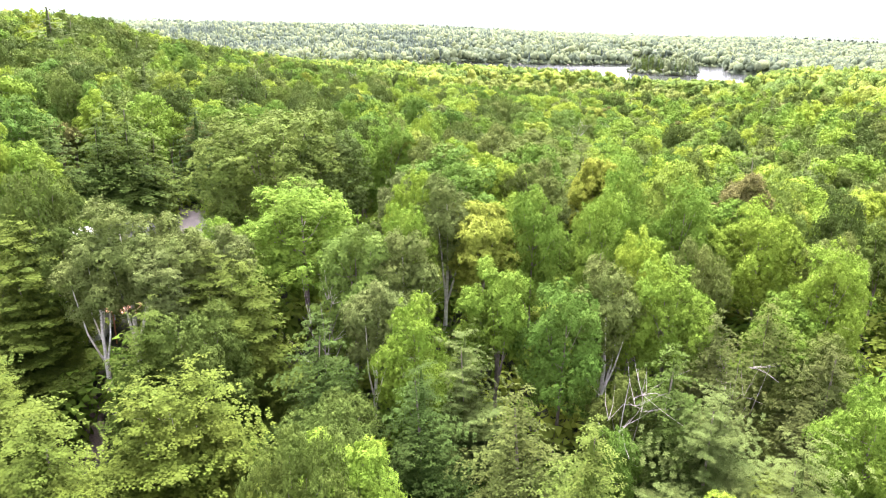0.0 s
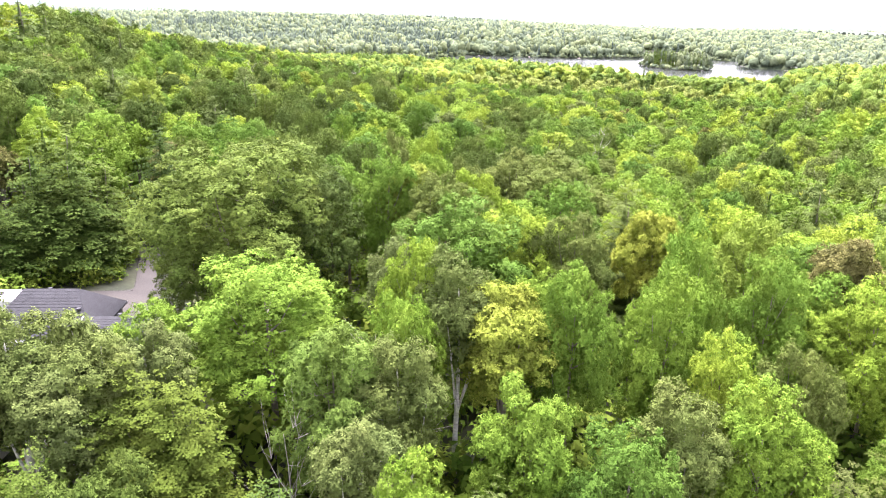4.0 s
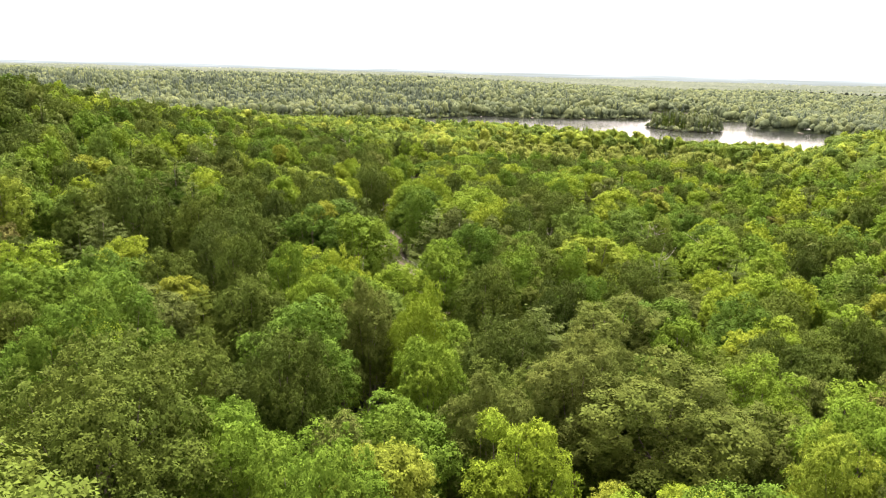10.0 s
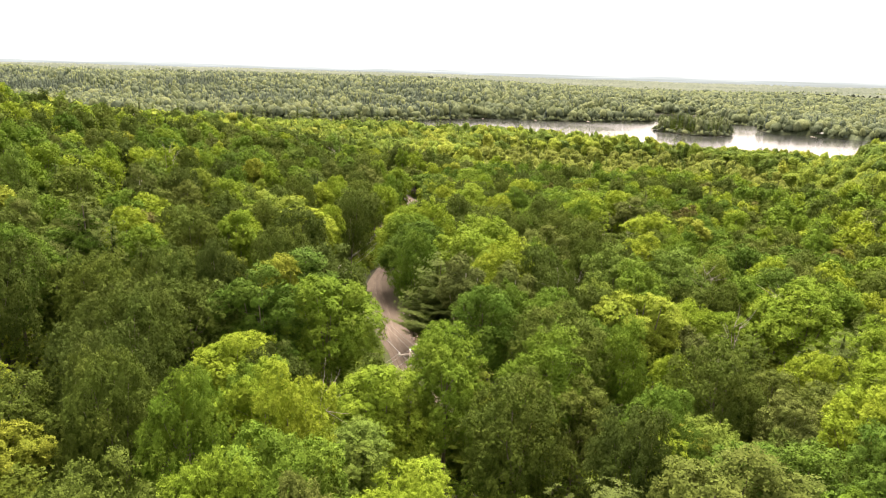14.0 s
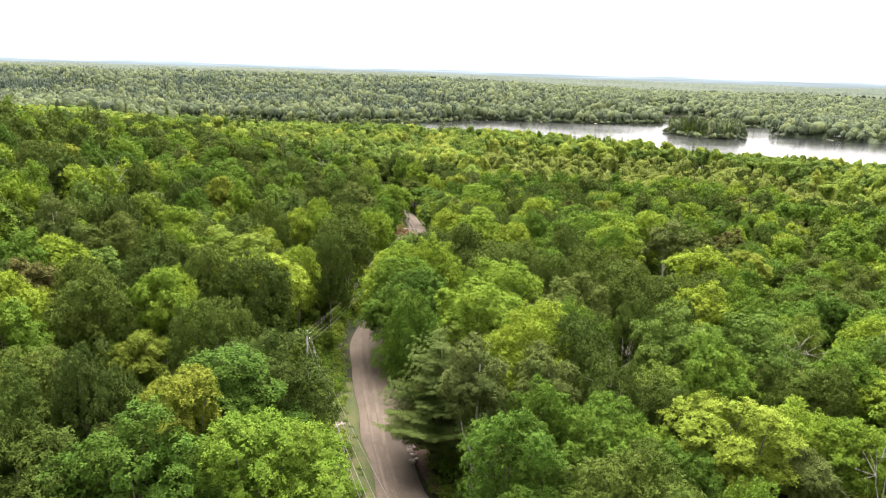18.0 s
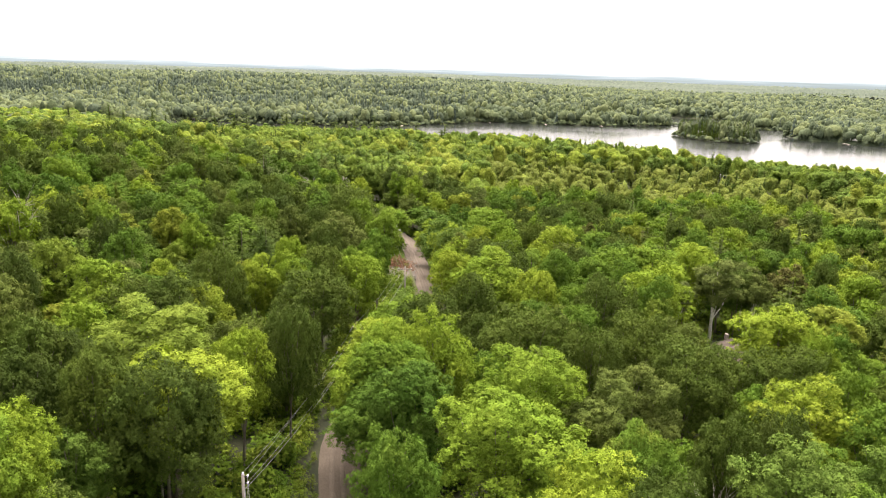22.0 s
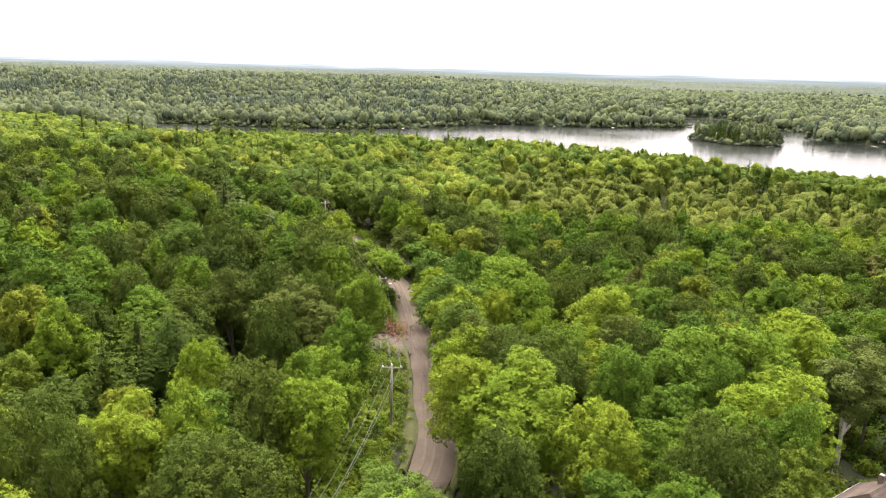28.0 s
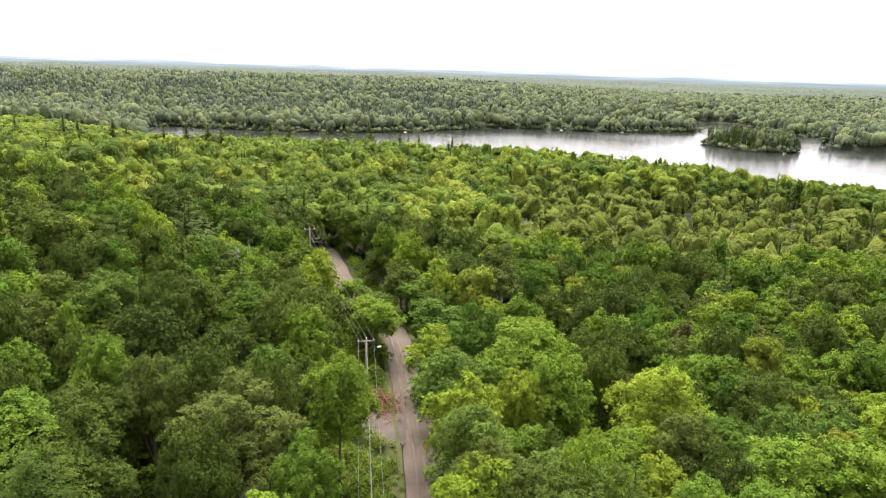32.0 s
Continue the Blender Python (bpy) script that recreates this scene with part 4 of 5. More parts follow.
HEROES += [("maple_tree", *q) for q in (
    (27.8, 268.9, 16.1, 6.0), (34.3, 267.2, 16.2, 5.2), (5.1, 294.9, 16.2, 6.8), (3.3, 245.9, 16.1, 6.5), (-27.1, 244.2, 16.0, 2.3), (9.1, 239.4, 16.0, 3.3), (-24.1, 294.1, 16.1, 5.8), (-3.1, 264.4, 16.0, 4.7), (-16.5, 240.7, 15.9, 3.2), (29.6, 250.3, 16.0, 5.1), (-26.0, 314.6, 16.0, 3.4), (-39.8, 291.3, 15.9, 3.7), (4.1, 289.9, 16.1, 6.0), (6.3, 259.5, 16.0, 2.8), (-65.0, 311.8, 16.0, 4.2), (-37.4, 271.1, 16.0, 2.9), (-14.4, 291.4, 16.0, 3.1), (-15.9, 275.5, 15.9, 3.1), (-22.0, 271.0, 16.0, 2.9), (-22.3, 289.5, 16.0, 3.3), (-7.9, 286.0, 16.1, 4.5), (7.9, 283.2, 16.1, 3.7),)]
HEROES += [("maple_tree", *q) for q in (
    (19.4, 283.9, 16.1, 5.0), (-17.2, 313.5, 16.0, 3.8),)]
HEROES += [("russet_maple", *q) for q in (
    (28.5, 65.8, 16.0, 2.9),)]
HEROES += [("oak_tree", *q) for q in (
    (-20.1, 86.4, 16.3, 6.8), (-7.3, 78.6, 16.1, 3.8), (-19.9, 93.6, 16.0, 3.8), (-16.5, 78.7, 15.9, 3.0), (-25.9, 138.0, 16.1, 4.2), (10.3, 153.9, 16.2, 5.3), (3.9, 110.9, 16.1, 3.6), (-25.1, 130.2, 16.1, 3.7), (3.5, 132.8, 16.1, 3.9), (-28.7, 151.6, 16.1, 3.2), (-20.9, 124.9, 16.1, 3.0), (12.6, 172.4, 16.1, 3.4), (11.9, 181.7, 16.0, 4.0), (-5.2, 217.8, 16.1, 4.7), (22.8, 212.3, 16.1, 4.8), (5.5, 218.0, 16.2, 5.7), (12.8, 213.9, 16.0, 4.1), (4.2, 255.2, 16.2, 5.6), (18.7, 236.5, 16.2, 4.3), (-27.5, 273.2, 16.0, 3.5), (-24.2, 258.3, 16.0, 3.4),)]
HEROES += [("yellow_birch", *q) for q in (
    (3.6, 57.4, 15.7, 3.0), (15.6, 70.4, 16.1, 2.2), (-3.8, 85.6, 16.0, 1.2), (4.4, 161.1, 15.9, 2.4), (-19.3, 155.6, 15.9, 1.2), (51.2, 236.9, 16.1, 4.0), (32.4, 271.6, 16.1, 2.2), (-47.5, 251.2, 16.0, 2.0), (-0.9, 326.2, 16.1, 2.9), (38.4, 303.7, 16.1, 2.3),)]
HEROES += [("silver_maple", *q) for q in (
    (-0.9, 79.9, 16.2, 3.5), (15.1, 123.2, 16.2, 6.7), (9.8, 69.6, 16.1, 2.7), (8.5, 103.8, 16.1, 3.7), (1.3, 96.1, 16.2, 2.8), (13.5, 101.1, 16.1, 5.7), (-7.3, 113.8, 15.9, 2.2), (13.7, 202.8, 16.2, 4.5), (-23.3, 266.2, 16.0, 4.8), (-0.8, 260.2, 16.1, 3.3),)]
HEROES = [("oak_tree", -18.2, 76.0, 17.4, 8.2), ("oak_tree", -13.6, 79.0, 15.5, 5.6), ("oak_tree", -17.4, 87.6, 17.0, 5.4)] + [h for h in HEROES if not (h[1] < -7 and math.hypot(h[1] + 15, h[2] - 77) < 13 and h[2] > 63)]
HEROES += [("birch_tree", *q) for q in ((-20.2, 51.0, 16.4, 2.7), (-23.8, 51.2, 16.8, 3.0), (-27.0, 51.6, 16.4, 3.0), (-25.4, 49.6, 16.0, 2.8), (-17.4, 53.2, 14.6, 2.3), (-22.0, 54.0, 12.5, 2.3))]
HEROES += [("maple_tree", *q) for q in ((-31.0, 50.0, 13.0, 3.2), (-19.0, 58.0, 11.0, 2.6), (-23.5, 57.6, 8.0, 2.4))]
HEROES = [h for h in HEROES if is_clear(np.array([h[1]]), np.array([h[2]]), np.array([-0.5]))[0]]
# Crowns that overhang the road from its far side, tall pines on the ridge and by the lake.
HEROES += [("maple_tree", *q) for q in ((-2.5, 250, 15.5, 3.9), (-1.9, 258.5, 15.0, 3.6), (-2.5, 267, 15.5, 3.9), (-3.1, 275.5, 14.6, 3.6), (-4.1, 284, 15.5, 3.9), (-5.4, 293.5, 15.2, 3.9), (-7.2, 303, 15.0, 3.7), (-29.8, 53.6, 13.0, 2.8), (-9.2, 201.5, 12.5, 3.8), (-9.6, 206, 13.5, 4.0), (-9.6, 210.5, 14, 4.2), (-9.8, 216.5, 14, 4.2), (-9.0, 222.5, 13.5, 4.0), (-7.8, 228, 13, 3.8))]
HEROES += [("pine_tree", *q) for q in ((-98.8, 186, 22.0, 3.4), (-95.5, 191, 19.5, 3.0), (-56, 615, 22, 4.6), (-69, 612, 20, 4.4), (-28, 618, 19, 4.2), (-9.5, 612, 19, 4.4), (-101, 610, 23, 5.0), (-146, 606, 22, 5.2), (-160, 612, 21, 5.0), (196, 570, 14, 3.4))]
HEROES += [("hemlock_tree", *q) for q in ((-41, 84.5, 14, 3.6), (-37.4, 85.2, 14.5, 3.6), (-39.3, 88.6, 16, 3.8), (-44, 80.5, 14, 3.4), (-37.6, 91.5, 12, 3.0), (-42.5, 90, 16, 3.8), (-35.2, 102, 15, 3.6))]
HEROES += [("oak_tree", -20.6, 71.2, 9.0, 3.6), ("yellow_birch", -30, 173, 11, 2.4), ("russet_maple", -33, 166.5, 10, 2.4), ("yellow_birch", -36, 163, 10, 2.2)]
HEROES += [("pine_tree", *q) for q in ((-196, 600, 25, 6.0), (-182, 586, 22, 5.6), (-210, 590, 24, 6.0), (-170, 604, 20, 5.2), (-226, 604, 25, 6.2), (-135, 596, 21, 5.0), (-120, 640, 20, 5.0), (-84, 632, 19, 5.0), (-41, 640, 20, 5.2), (-246, 592, 24, 6.0))]
taken = np.array([(h[1], h[2], h[4]) for h in HEROES])
for kind, x, y, h, rad in HEROES:
    if kind == "maple_tree" and x < -13 and y < 53:
        kind = "cedar_tree"
    if kind in ("maple_tree", "poplar_tree") and x < -6 and y < 58 and h < 16.5 and rad < 5:
        kind = "beech_tree"
    if kind == "maple_tree" and x < -14 and y > 140:
        kind = ("beech_tree", "maple_tree", "oak_tree")[int(abs(x * 10) + y * 10) % 3]
    if kind == "cedar_tree" and x > -10:
        kind = "hemlock_tree"
    if kind in ("cedar_tree", "hemlock_tree", "pine_tree"):
        h, rad = h * 0.94, max(rad, h / (3.9 if y < 66 else 3.5))
    elif kind != "oak_tree":
        rad = min(max(rad * 1.12, 2.7), 6.0)
    if low_side(x, y):
        h *= 0.72 if x < 0 else 0.5
    far_off = reach(x, y)
    if kind == "maple_tree" and y > 66:
        kind = ("maple_tree", "ash_tree", "basswood_tree")[int(abs(x * 10) + y * 10) % 3]
    plant(kind, 4 if far_off < 72 else 0 if far_off < 108 else 1 if far_off < 160 else 2, x, y, h * rng.uniform(0.98, 1.06), rad)

# Trees near the path, one by one.
r1 = np.random.default_rng(5)
x, y = scatter(6.2, -120, 120, 23, 380, r1)
rad = r1.uniform(2.8, 4.5, len(x)) * np.where(y < 66, 0.8, 1.0)
keep = is_clear(x, y, rad) & (np.abs(x) < 20 + 0.72 * np.maximum(y, 0))
keep &= ~((np.abs(x + 15.5) < 10) & (np.abs(y - 76.5) < 13))
for hx, hy, hr in taken:
    keep &= np.hypot(x - hx, y - hy) > (hr * 0.85 + 2.0 if hy > 66 else hr * 0.7 + 1.4)
x, y, rad = x[keep], y[keep], rad[keep]
seen_at = reach(x, y)
order = np.argsort(seen_at)
MIXTURE = (("maple_tree", 0.18), ("ash_tree", 0.34), ("basswood_tree", 0.48), ("beech_tree", 0.60), ("oak_tree", 0.74), ("poplar_tree", 0.85),
           ("birch_tree", 0.89), ("silver_maple", 0.935), ("yellow_birch", 0.960), ("russet_maple", 0.985), ("maple_tree", 1.0))
count = {}
REST = []
gz = ground_z(x, y)
conifer_share = np.where(y < 52, 0.38, 0.06)
for i in order:
    u, w = r1.random(), r1.random()
    if u < conifer_share[i]:
        kind = "cedar_tree" if w < (0.8 if y[i] < 52 and x[i] < 5 else 0.4) else "hemlock_tree" if w < 0.75 else "pine_tree"
    else:
        if x[i] < -14 and y[i] > 140 and w < 0.3:
            w += 0.32
        kind = next(k for k, top in MIXTURE if w < top)
        if y[i] < 56 and x[i] < -8:
            kind = "cedar_tree" if w < 0.55 else "beech_tree" if w < 0.85 else "birch_tree"
    level = 4 if seen_at[i] < 76 else 0 if seen_at[i] < 106 else 1 if seen_at[i] < 155 else 2
    h, q = r1.uniform(11.0, 16.2) * (0.78 if y[i] < 36 else 1.0) * ((0.7 if x[i] < 0 else 0.45) if low_side(x[i], y[i]) else 1.0), rad[i]
    if kind in ("cedar_tree", "hemlock_tree"):
        h, q = h * 0.95, q * 0.7
    elif kind in ("pine_tree", "poplar_tree", "birch_tree", "yellow_birch", "russet_maple"):
        q *= 0.78
    if kind in ("cedar_tree", "hemlock_tree", "pine_tree"):
        q = max(q, h / 4.4)
    if kind == "pine_tree":
        h *= 1.1
    if kind in ("yellow_birch", "russet_maple"):
        h *= 0.9
    c = count.get(kind, 0)
    if seen_at[i] > 225 or c >= 290:
        REST.append((kind, x[i], y[i], gz[i], h, q))
        continue
    count[kind] = c + 1
    plant(kind, level, x[i], y[i], h, q, gz[i])


# Woods farther off, joined.
def wood_mass(name, label, items, templates, mat, r, round_=False):
    """items: x, y, ground, height, radius factor. One mesh of many trees."""
    vs, fs, ts, at = [], [], [], 0
    pick = r.integers(len(templates), size=len(items))
    for k, (tv, tf, th) in enumerate(templates):
        it = items[pick == k]
        if not len(it):
            continue
        a = r.uniform(0, 6.28, len(it))
        ca, sa = np.cos(a)[:, None], np.sin(a)[:, None]
        x = (tv[None, :, 0] * ca - tv[None, :, 1] * sa) * it[:, 4:5] + it[:, 0:1]
        y = (tv[None, :, 0] * sa + tv[None, :, 1] * ca) * it[:, 4:5] + it[:, 1:2]
        z = tv[None, :, 2] * (it[:, 3:4] / th) + it[:, 2:3]
        vs.append(np.stack([x, y, z], -1).reshape(-1, 3))
        fs.append((tf[None] + (np.arange(len(it)) * len(tv))[:, None, None]).reshape(-1, 3) + at)
        ts.append(np.repeat(r.random(len(it)), len(tv)))
        at += len(it) * len(tv)
    ob = part(name, mesh_from(name, np.concatenate(vs), [np.concatenate(fs)], mat, np.concatenate(ts), round_))
    return tagged(ob, label, "forest", kind="stuff")


OUTER = [q for q in REST if q[0] in ("maple_tree", "ash_tree", "basswood_tree", "beech_tree", "oak_tree", "poplar_tree")]
REST = [q for q in REST if q not in OUTER]
for kind in sorted({q[0] for q in REST}):
    it = np.array([(q[1], q[2], q[3], q[4], q[5] / KINDS[kind, 3][0][3]) for q in REST if q[0] == kind])
    tpl = [(k[4], k[5], k[2]) for k in KINDS[kind, 3]]
    wood_mass(kind.replace("_tree", "") + "_wood", "thick hillside stand of " + kind.replace("_", " ") + "s", it, tpl, KINDS[kind, 3][0][0].materials[0], r1)


def band(spacing, y0, y1, wide, r):
    x, y = scatter(spacing, -wide * y1 - 20, wide * y1 + 20, y0, y1, r)
    k = (np.abs(x) < wide * y + 20) & is_clear(x, y, 3.0)
    return x[k], y[k]


def share_of_conifers(x, y):
    s = 0.06 + 0.08 * smooth(540, 660, y)
    return s + 0.22 * (np.sin(x / 60 + 1 + np.sin(y / 90)) * np.sin(y / 75 + 1.5 * np.sin(x / 110)) > 0.45)


# Middle distance: the outer hillside, the slope down to the lake, a young stand.
xs, ys = [], []
for s, y0, y1 in ((7.2, 380, 470), (7.6, 470, 620), (8.0, 620, 760)):
    a, b = band(s, y0, y1, 0.74, r1)
    xs.append(a); ys.append(b)
a, b = scatter(7.3, -300, 300, 60, 380, r1)
k = (np.abs(a) >= 120) & (np.abs(a) < 20 + 0.74 * b) & is_clear(a, b, 3)
xs.append(a[k]); ys.append(b[k])
x, y = np.concatenate(xs), np.concatenate(ys)
g = ground_z(x, y)
young = (x > 10) & (x < 150) & (y > 330 + 0.1 * x) & (y < 500)
con = r1.random(len(x)) < share_of_conifers(x, y) + 0.10 * young
h = np.where(con, r1.uniform(12, 17.5, len(x)), r1.uniform(10.5, 16.5, len(x))) * np.where(young, 0.72, 1)
h = h * (1 - 0.36 * smooth(540, 650, y) * (1 - smooth(-40, 40, x)))
h = h * (1 - 0.36 * smooth(-40, 40, x) * (1 - smooth(25, 110, away(LAKE, x, y, True))))
q = np.where(young, 0.8, 1.0) * r1.choice([0.85, 1.0, 1.15, 1.3, 1.55], len(x)) * r1.uniform(0.92, 1.08, len(x))
it = np.stack([x, y, g, h, q], -1)
it = np.concatenate([it, np.array([(o[1], o[2], o[3], o[4], o[5] / 4.2) for o in OUTER])])
con = np.concatenate([con, np.zeros(len(OUTER), bool)])
yng = np.concatenate([young, np.zeros(len(OUTER), bool)]) & ~con
dist = reach(it[:, 0], it[:, 1])
tiers = ((dist < 345, MID_BROAD, MID_CONE), ((dist >= 345) & (dist < 490), FAR_BROAD, FAR_CONE), (dist >= 490, DIM_BROAD, DIM_CONE))
wood_mass("young_stand", "light green stand of young slender trees", it[yng], FAR_BROAD, STAND, r1, True)
for sel, broad, cone in tiers:
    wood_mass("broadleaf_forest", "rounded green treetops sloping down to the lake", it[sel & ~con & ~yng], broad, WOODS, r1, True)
    wood_mass("conifer_forest", "dark pointed conifers among the broadleaf trees", it[sel & con], cone, NEEDLE, r1)

# The woods on either side and behind the start.
x, y = scatter(7.4, -175, 175, -75, 385, r1)
k = (np.abs(x) >= 20 + 0.72 * np.maximum(y, 0)) | (y < 23)
k &= is_clear(x, y, 3.0) & ~((np.abs(x) < 22) & (y > 19) & (y < 40))
x, y = x[k], y[k]
it = np.stack([x, y, ground_z(x, y), r1.uniform(11, 15, len(x)), r1.uniform(0.95, 1.35, len(x))], -1)
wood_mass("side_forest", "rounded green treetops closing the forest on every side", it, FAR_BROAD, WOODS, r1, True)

# The island: tall pines with gaps at its near end, rounder trees behind.
x, y = scatter(5.2, 225, 310, 840, 935, r1)
k = inside(ISLE, x, y)
x, y = x[k], y[k]
con = r1.random(len(x)) < np.where(x < 262, 0.8, 0.4)
it = np.stack([x, y, ground_z(x, y) - 0.5, r1.uniform(13, 23, len(x)), r1.uniform(0.6, 1.0, len(x))], -1)
wood_mass("island_pines", "dark pines crowding a small island", it[con], FAR_CONE, NEEDLE, r1)
wood_mass("island_broadleaf_trees", "rounded green trees on a small island", it[~con] * np.array([1, 1, 1, 0.9, 1.1]), FAR_BROAD, HAZED_BROAD, r1, True)

# Beyond the lake, in leaf colours greyed and blued as haze.
xs, ys = [], []
for s, y0, y1 in ((7.2, 760, 1000), (8.0, 1000, 1250), (9.6, 1250, 1600), (11.6, 1600, 2100)):
    a, b = band(s, y0, y1, 0.67, r1)
    xs.append(a + r1.normal(size=a.shape) * 1.6); ys.append(b + r1.normal(size=a.shape) * 1.6)
x, y = np.concatenate(xs), np.concatenate(ys)
dry = ~inside(LAKE, x, y) & (away(LAKE, x, y, True) > 1.5)
x, y = x[dry], y[dry]
pines = (np.sin(x / 47 + 2 * np.sin(y / 80)) * np.sin(y / 52 + 1.3 * np.sin(x / 66)) > 0.25) & (x < 40 + 60 * np.sin(y / 90)) & (y > 960)
con = r1.random(len(x)) < 0.12 + 0.6 * pines + 0.3 * ((x < -40) & (y > 985) & (y < 1350))
it = np.stack([x, y, ground_z(x, y) - 0.6, np.where(con, r1.uniform(12, 19, len(x)), r1.uniform(9.5, 16, len(x))), np.where(con, r1.uniform(0.7, 1.25, len(x)), r1.choice([0.75, 0.95, 1.15, 1.4, 1.75], len(x)) * r1.uniform(0.9, 1.1, len(x)))], -1)
it[:, 4] *= 1 + 0.45 * smooth(1200, 1900, y)
it[:, 3] *= 1 + 0.2 * np.sin(x / 31 + 2 * np.sin(y / 47)) * np.sin(y / 37 + np.sin(x / 53))
edge = y < 1180
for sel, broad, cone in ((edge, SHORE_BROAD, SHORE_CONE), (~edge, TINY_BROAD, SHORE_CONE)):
    wood_mass("lakeshore_forest", "hazy green forest on the far shore and hills", it[sel & ~con], broad, HAZED_BROAD, r1, True)
    wood_mass("far_conifers", "dark conifers on the far shore and hills", it[sel & con], cone, HAZED_PINE, r1)

# The lower leaves that close that forest below its tops.
low = np.random.default_rng(19)


def understorey(x, y):
    dry = ~inside(LAKE, x, y)
    return np.where(dry, -0.4 + 6.4 * smooth(3, 15, away(LAKE, x, y, True)) + low.uniform(-1.2, 1.2, x.shape), -4.0)


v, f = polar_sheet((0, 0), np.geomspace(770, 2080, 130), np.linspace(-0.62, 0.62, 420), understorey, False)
tagged(part("understorey", mesh_from("understorey", v, [tri(f)], HAZED_BROAD, low.uniform(0.2, 0.7, len(v)))), "leafy understorey of the forest on the far shore", "forest", kind="stuff")

# Bushes that hang over the water's edge.
rim = np.concatenate([curve_through(LAKE[17:] + LAKE[:1], 2.6), curve_through(ISLE + ISLE[:1], 2.6)])
rim = rim + r1.normal(size=rim.shape) * 1.1
rim = rim[r1.random(len(rim)) < 0.9]
it = np.stack([rim[:, 0], rim[:, 1], np.full(len(rim), -0.3), r1.uniform(2.2, 7.0, len(rim)), r1.uniform(0.35, 0.75, len(rim))], -1)
wood_mass("shore_bushes", "green bushes overhanging the lake shore", it, SHORE_BROAD, HAZED_BROAD, r1, True)

# Farther still: the tops of an unbroken forest, haze put into their colours.
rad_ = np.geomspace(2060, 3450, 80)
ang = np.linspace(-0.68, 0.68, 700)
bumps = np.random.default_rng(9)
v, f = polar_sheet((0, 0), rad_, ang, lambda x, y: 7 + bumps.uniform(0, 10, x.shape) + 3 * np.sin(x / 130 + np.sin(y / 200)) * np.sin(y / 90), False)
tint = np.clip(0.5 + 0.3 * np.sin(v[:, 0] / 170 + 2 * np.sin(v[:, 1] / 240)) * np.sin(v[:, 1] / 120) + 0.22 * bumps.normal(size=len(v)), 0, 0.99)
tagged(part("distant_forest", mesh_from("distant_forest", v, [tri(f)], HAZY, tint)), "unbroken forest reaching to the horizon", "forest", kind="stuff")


# ---- undergrowth along the road and under the wires ----
def shrub(seed, n, size, blades=2):
    r = np.random.default_rng(seed)
    d = unit(r.normal(size=(n, 3)) + np.array([0, 0, 0.6])) * np.array([1, 1, 0.8])
    p = d * r.uniform(0.75, 1.1, (n, 1)) + np.array([0, 0, 0.5])
    v, f = sprays(p, d * 0.5 + np.array([0, 0, 0.7]) + r.normal(size=p.shape) * 0.3, size, r, blades, 0.6)
    d = unit(r.normal(size=(n // 3, 3)) + np.array([0, 0, 0.3]))
    return join([(v, f), sprays(d * r.uniform(0.3, 0.75, (n // 3, 1)) + np.array([0, 0, 0.45]), d, size * 1.4, r, blades, 0.6)])


SHRUBS = [(*shrub(40 + i, 95, 0.15), 1.4) for i in range(5)]
r2 = np.random.default_rng(21)
x, y = scatter(1.25, -60, 12, 140, 420, r2)
d_road, d_line = away(ROAD_FINE, x, y), away([(p[0], p[1]) for p in POLES], x, y)
keep = (d_road > 2.75) & ((d_road < 6.5) | (d_line < 7)) & ~((np.abs(x + 13) < 4.2) & (np.abs(y - 292.5) < 4.5)) & (r2.random(len(x)) < 0.8)
x, y = x[keep], y[keep]
a, b = scatter(1.6, -44, -16, 52, 98, r2)
edge = away(YARD, a, b, True)
keep = (edge < 2.2) & ~inside(YARD, a, b)
x, y = np.concatenate([x, a[keep]]), np.concatenate([y, b[keep]])
s = r2.uniform(0.6, 1.5, len(x)) * np.clip((away(ROAD_FINE, x, y) - 2.4) / 2.5, 0.35, 1)
it = np.stack([x, y, ground_z(x, y) - 0.1, 1.4 * s * r2.uniform(0.8, 1.5, len(x)), s], -1)
wood_mass("undergrowth", "bright green brush under the power line and beside the road", it, SHRUBS, BRUSH, r2)


# Saplings and ferns on the forest floor near the path.
LOW = [(*shrub(60 + i, 60, 0.22), 1.4) for i in range(4)]
x, y = scatter(3.3, -75, 75, 12, 345, r2)
keep = (np.abs(x) < 14 + 0.7 * y) & (away(ROAD_FINE, x, y) > 4.0) & ~inside(YARD, x, y) & ~((np.abs(x + 14) < 4.5) & (np.abs(y - 293) < 5)) & is_clear(x, y, 0.2)
x, y = x[keep], y[keep]
s = r2.uniform(1.2, 2.3, len(x)) * np.where(y < 80, 1.35, 1.0)
it = np.stack([x, y, ground_z(x, y) - 0.2, s * r2.uniform(0.9, 1.9, len(x)), s], -1)
wood_mass("saplings", "young trees and ferns on the forest floor", it, LOW, BRUSH, r2)


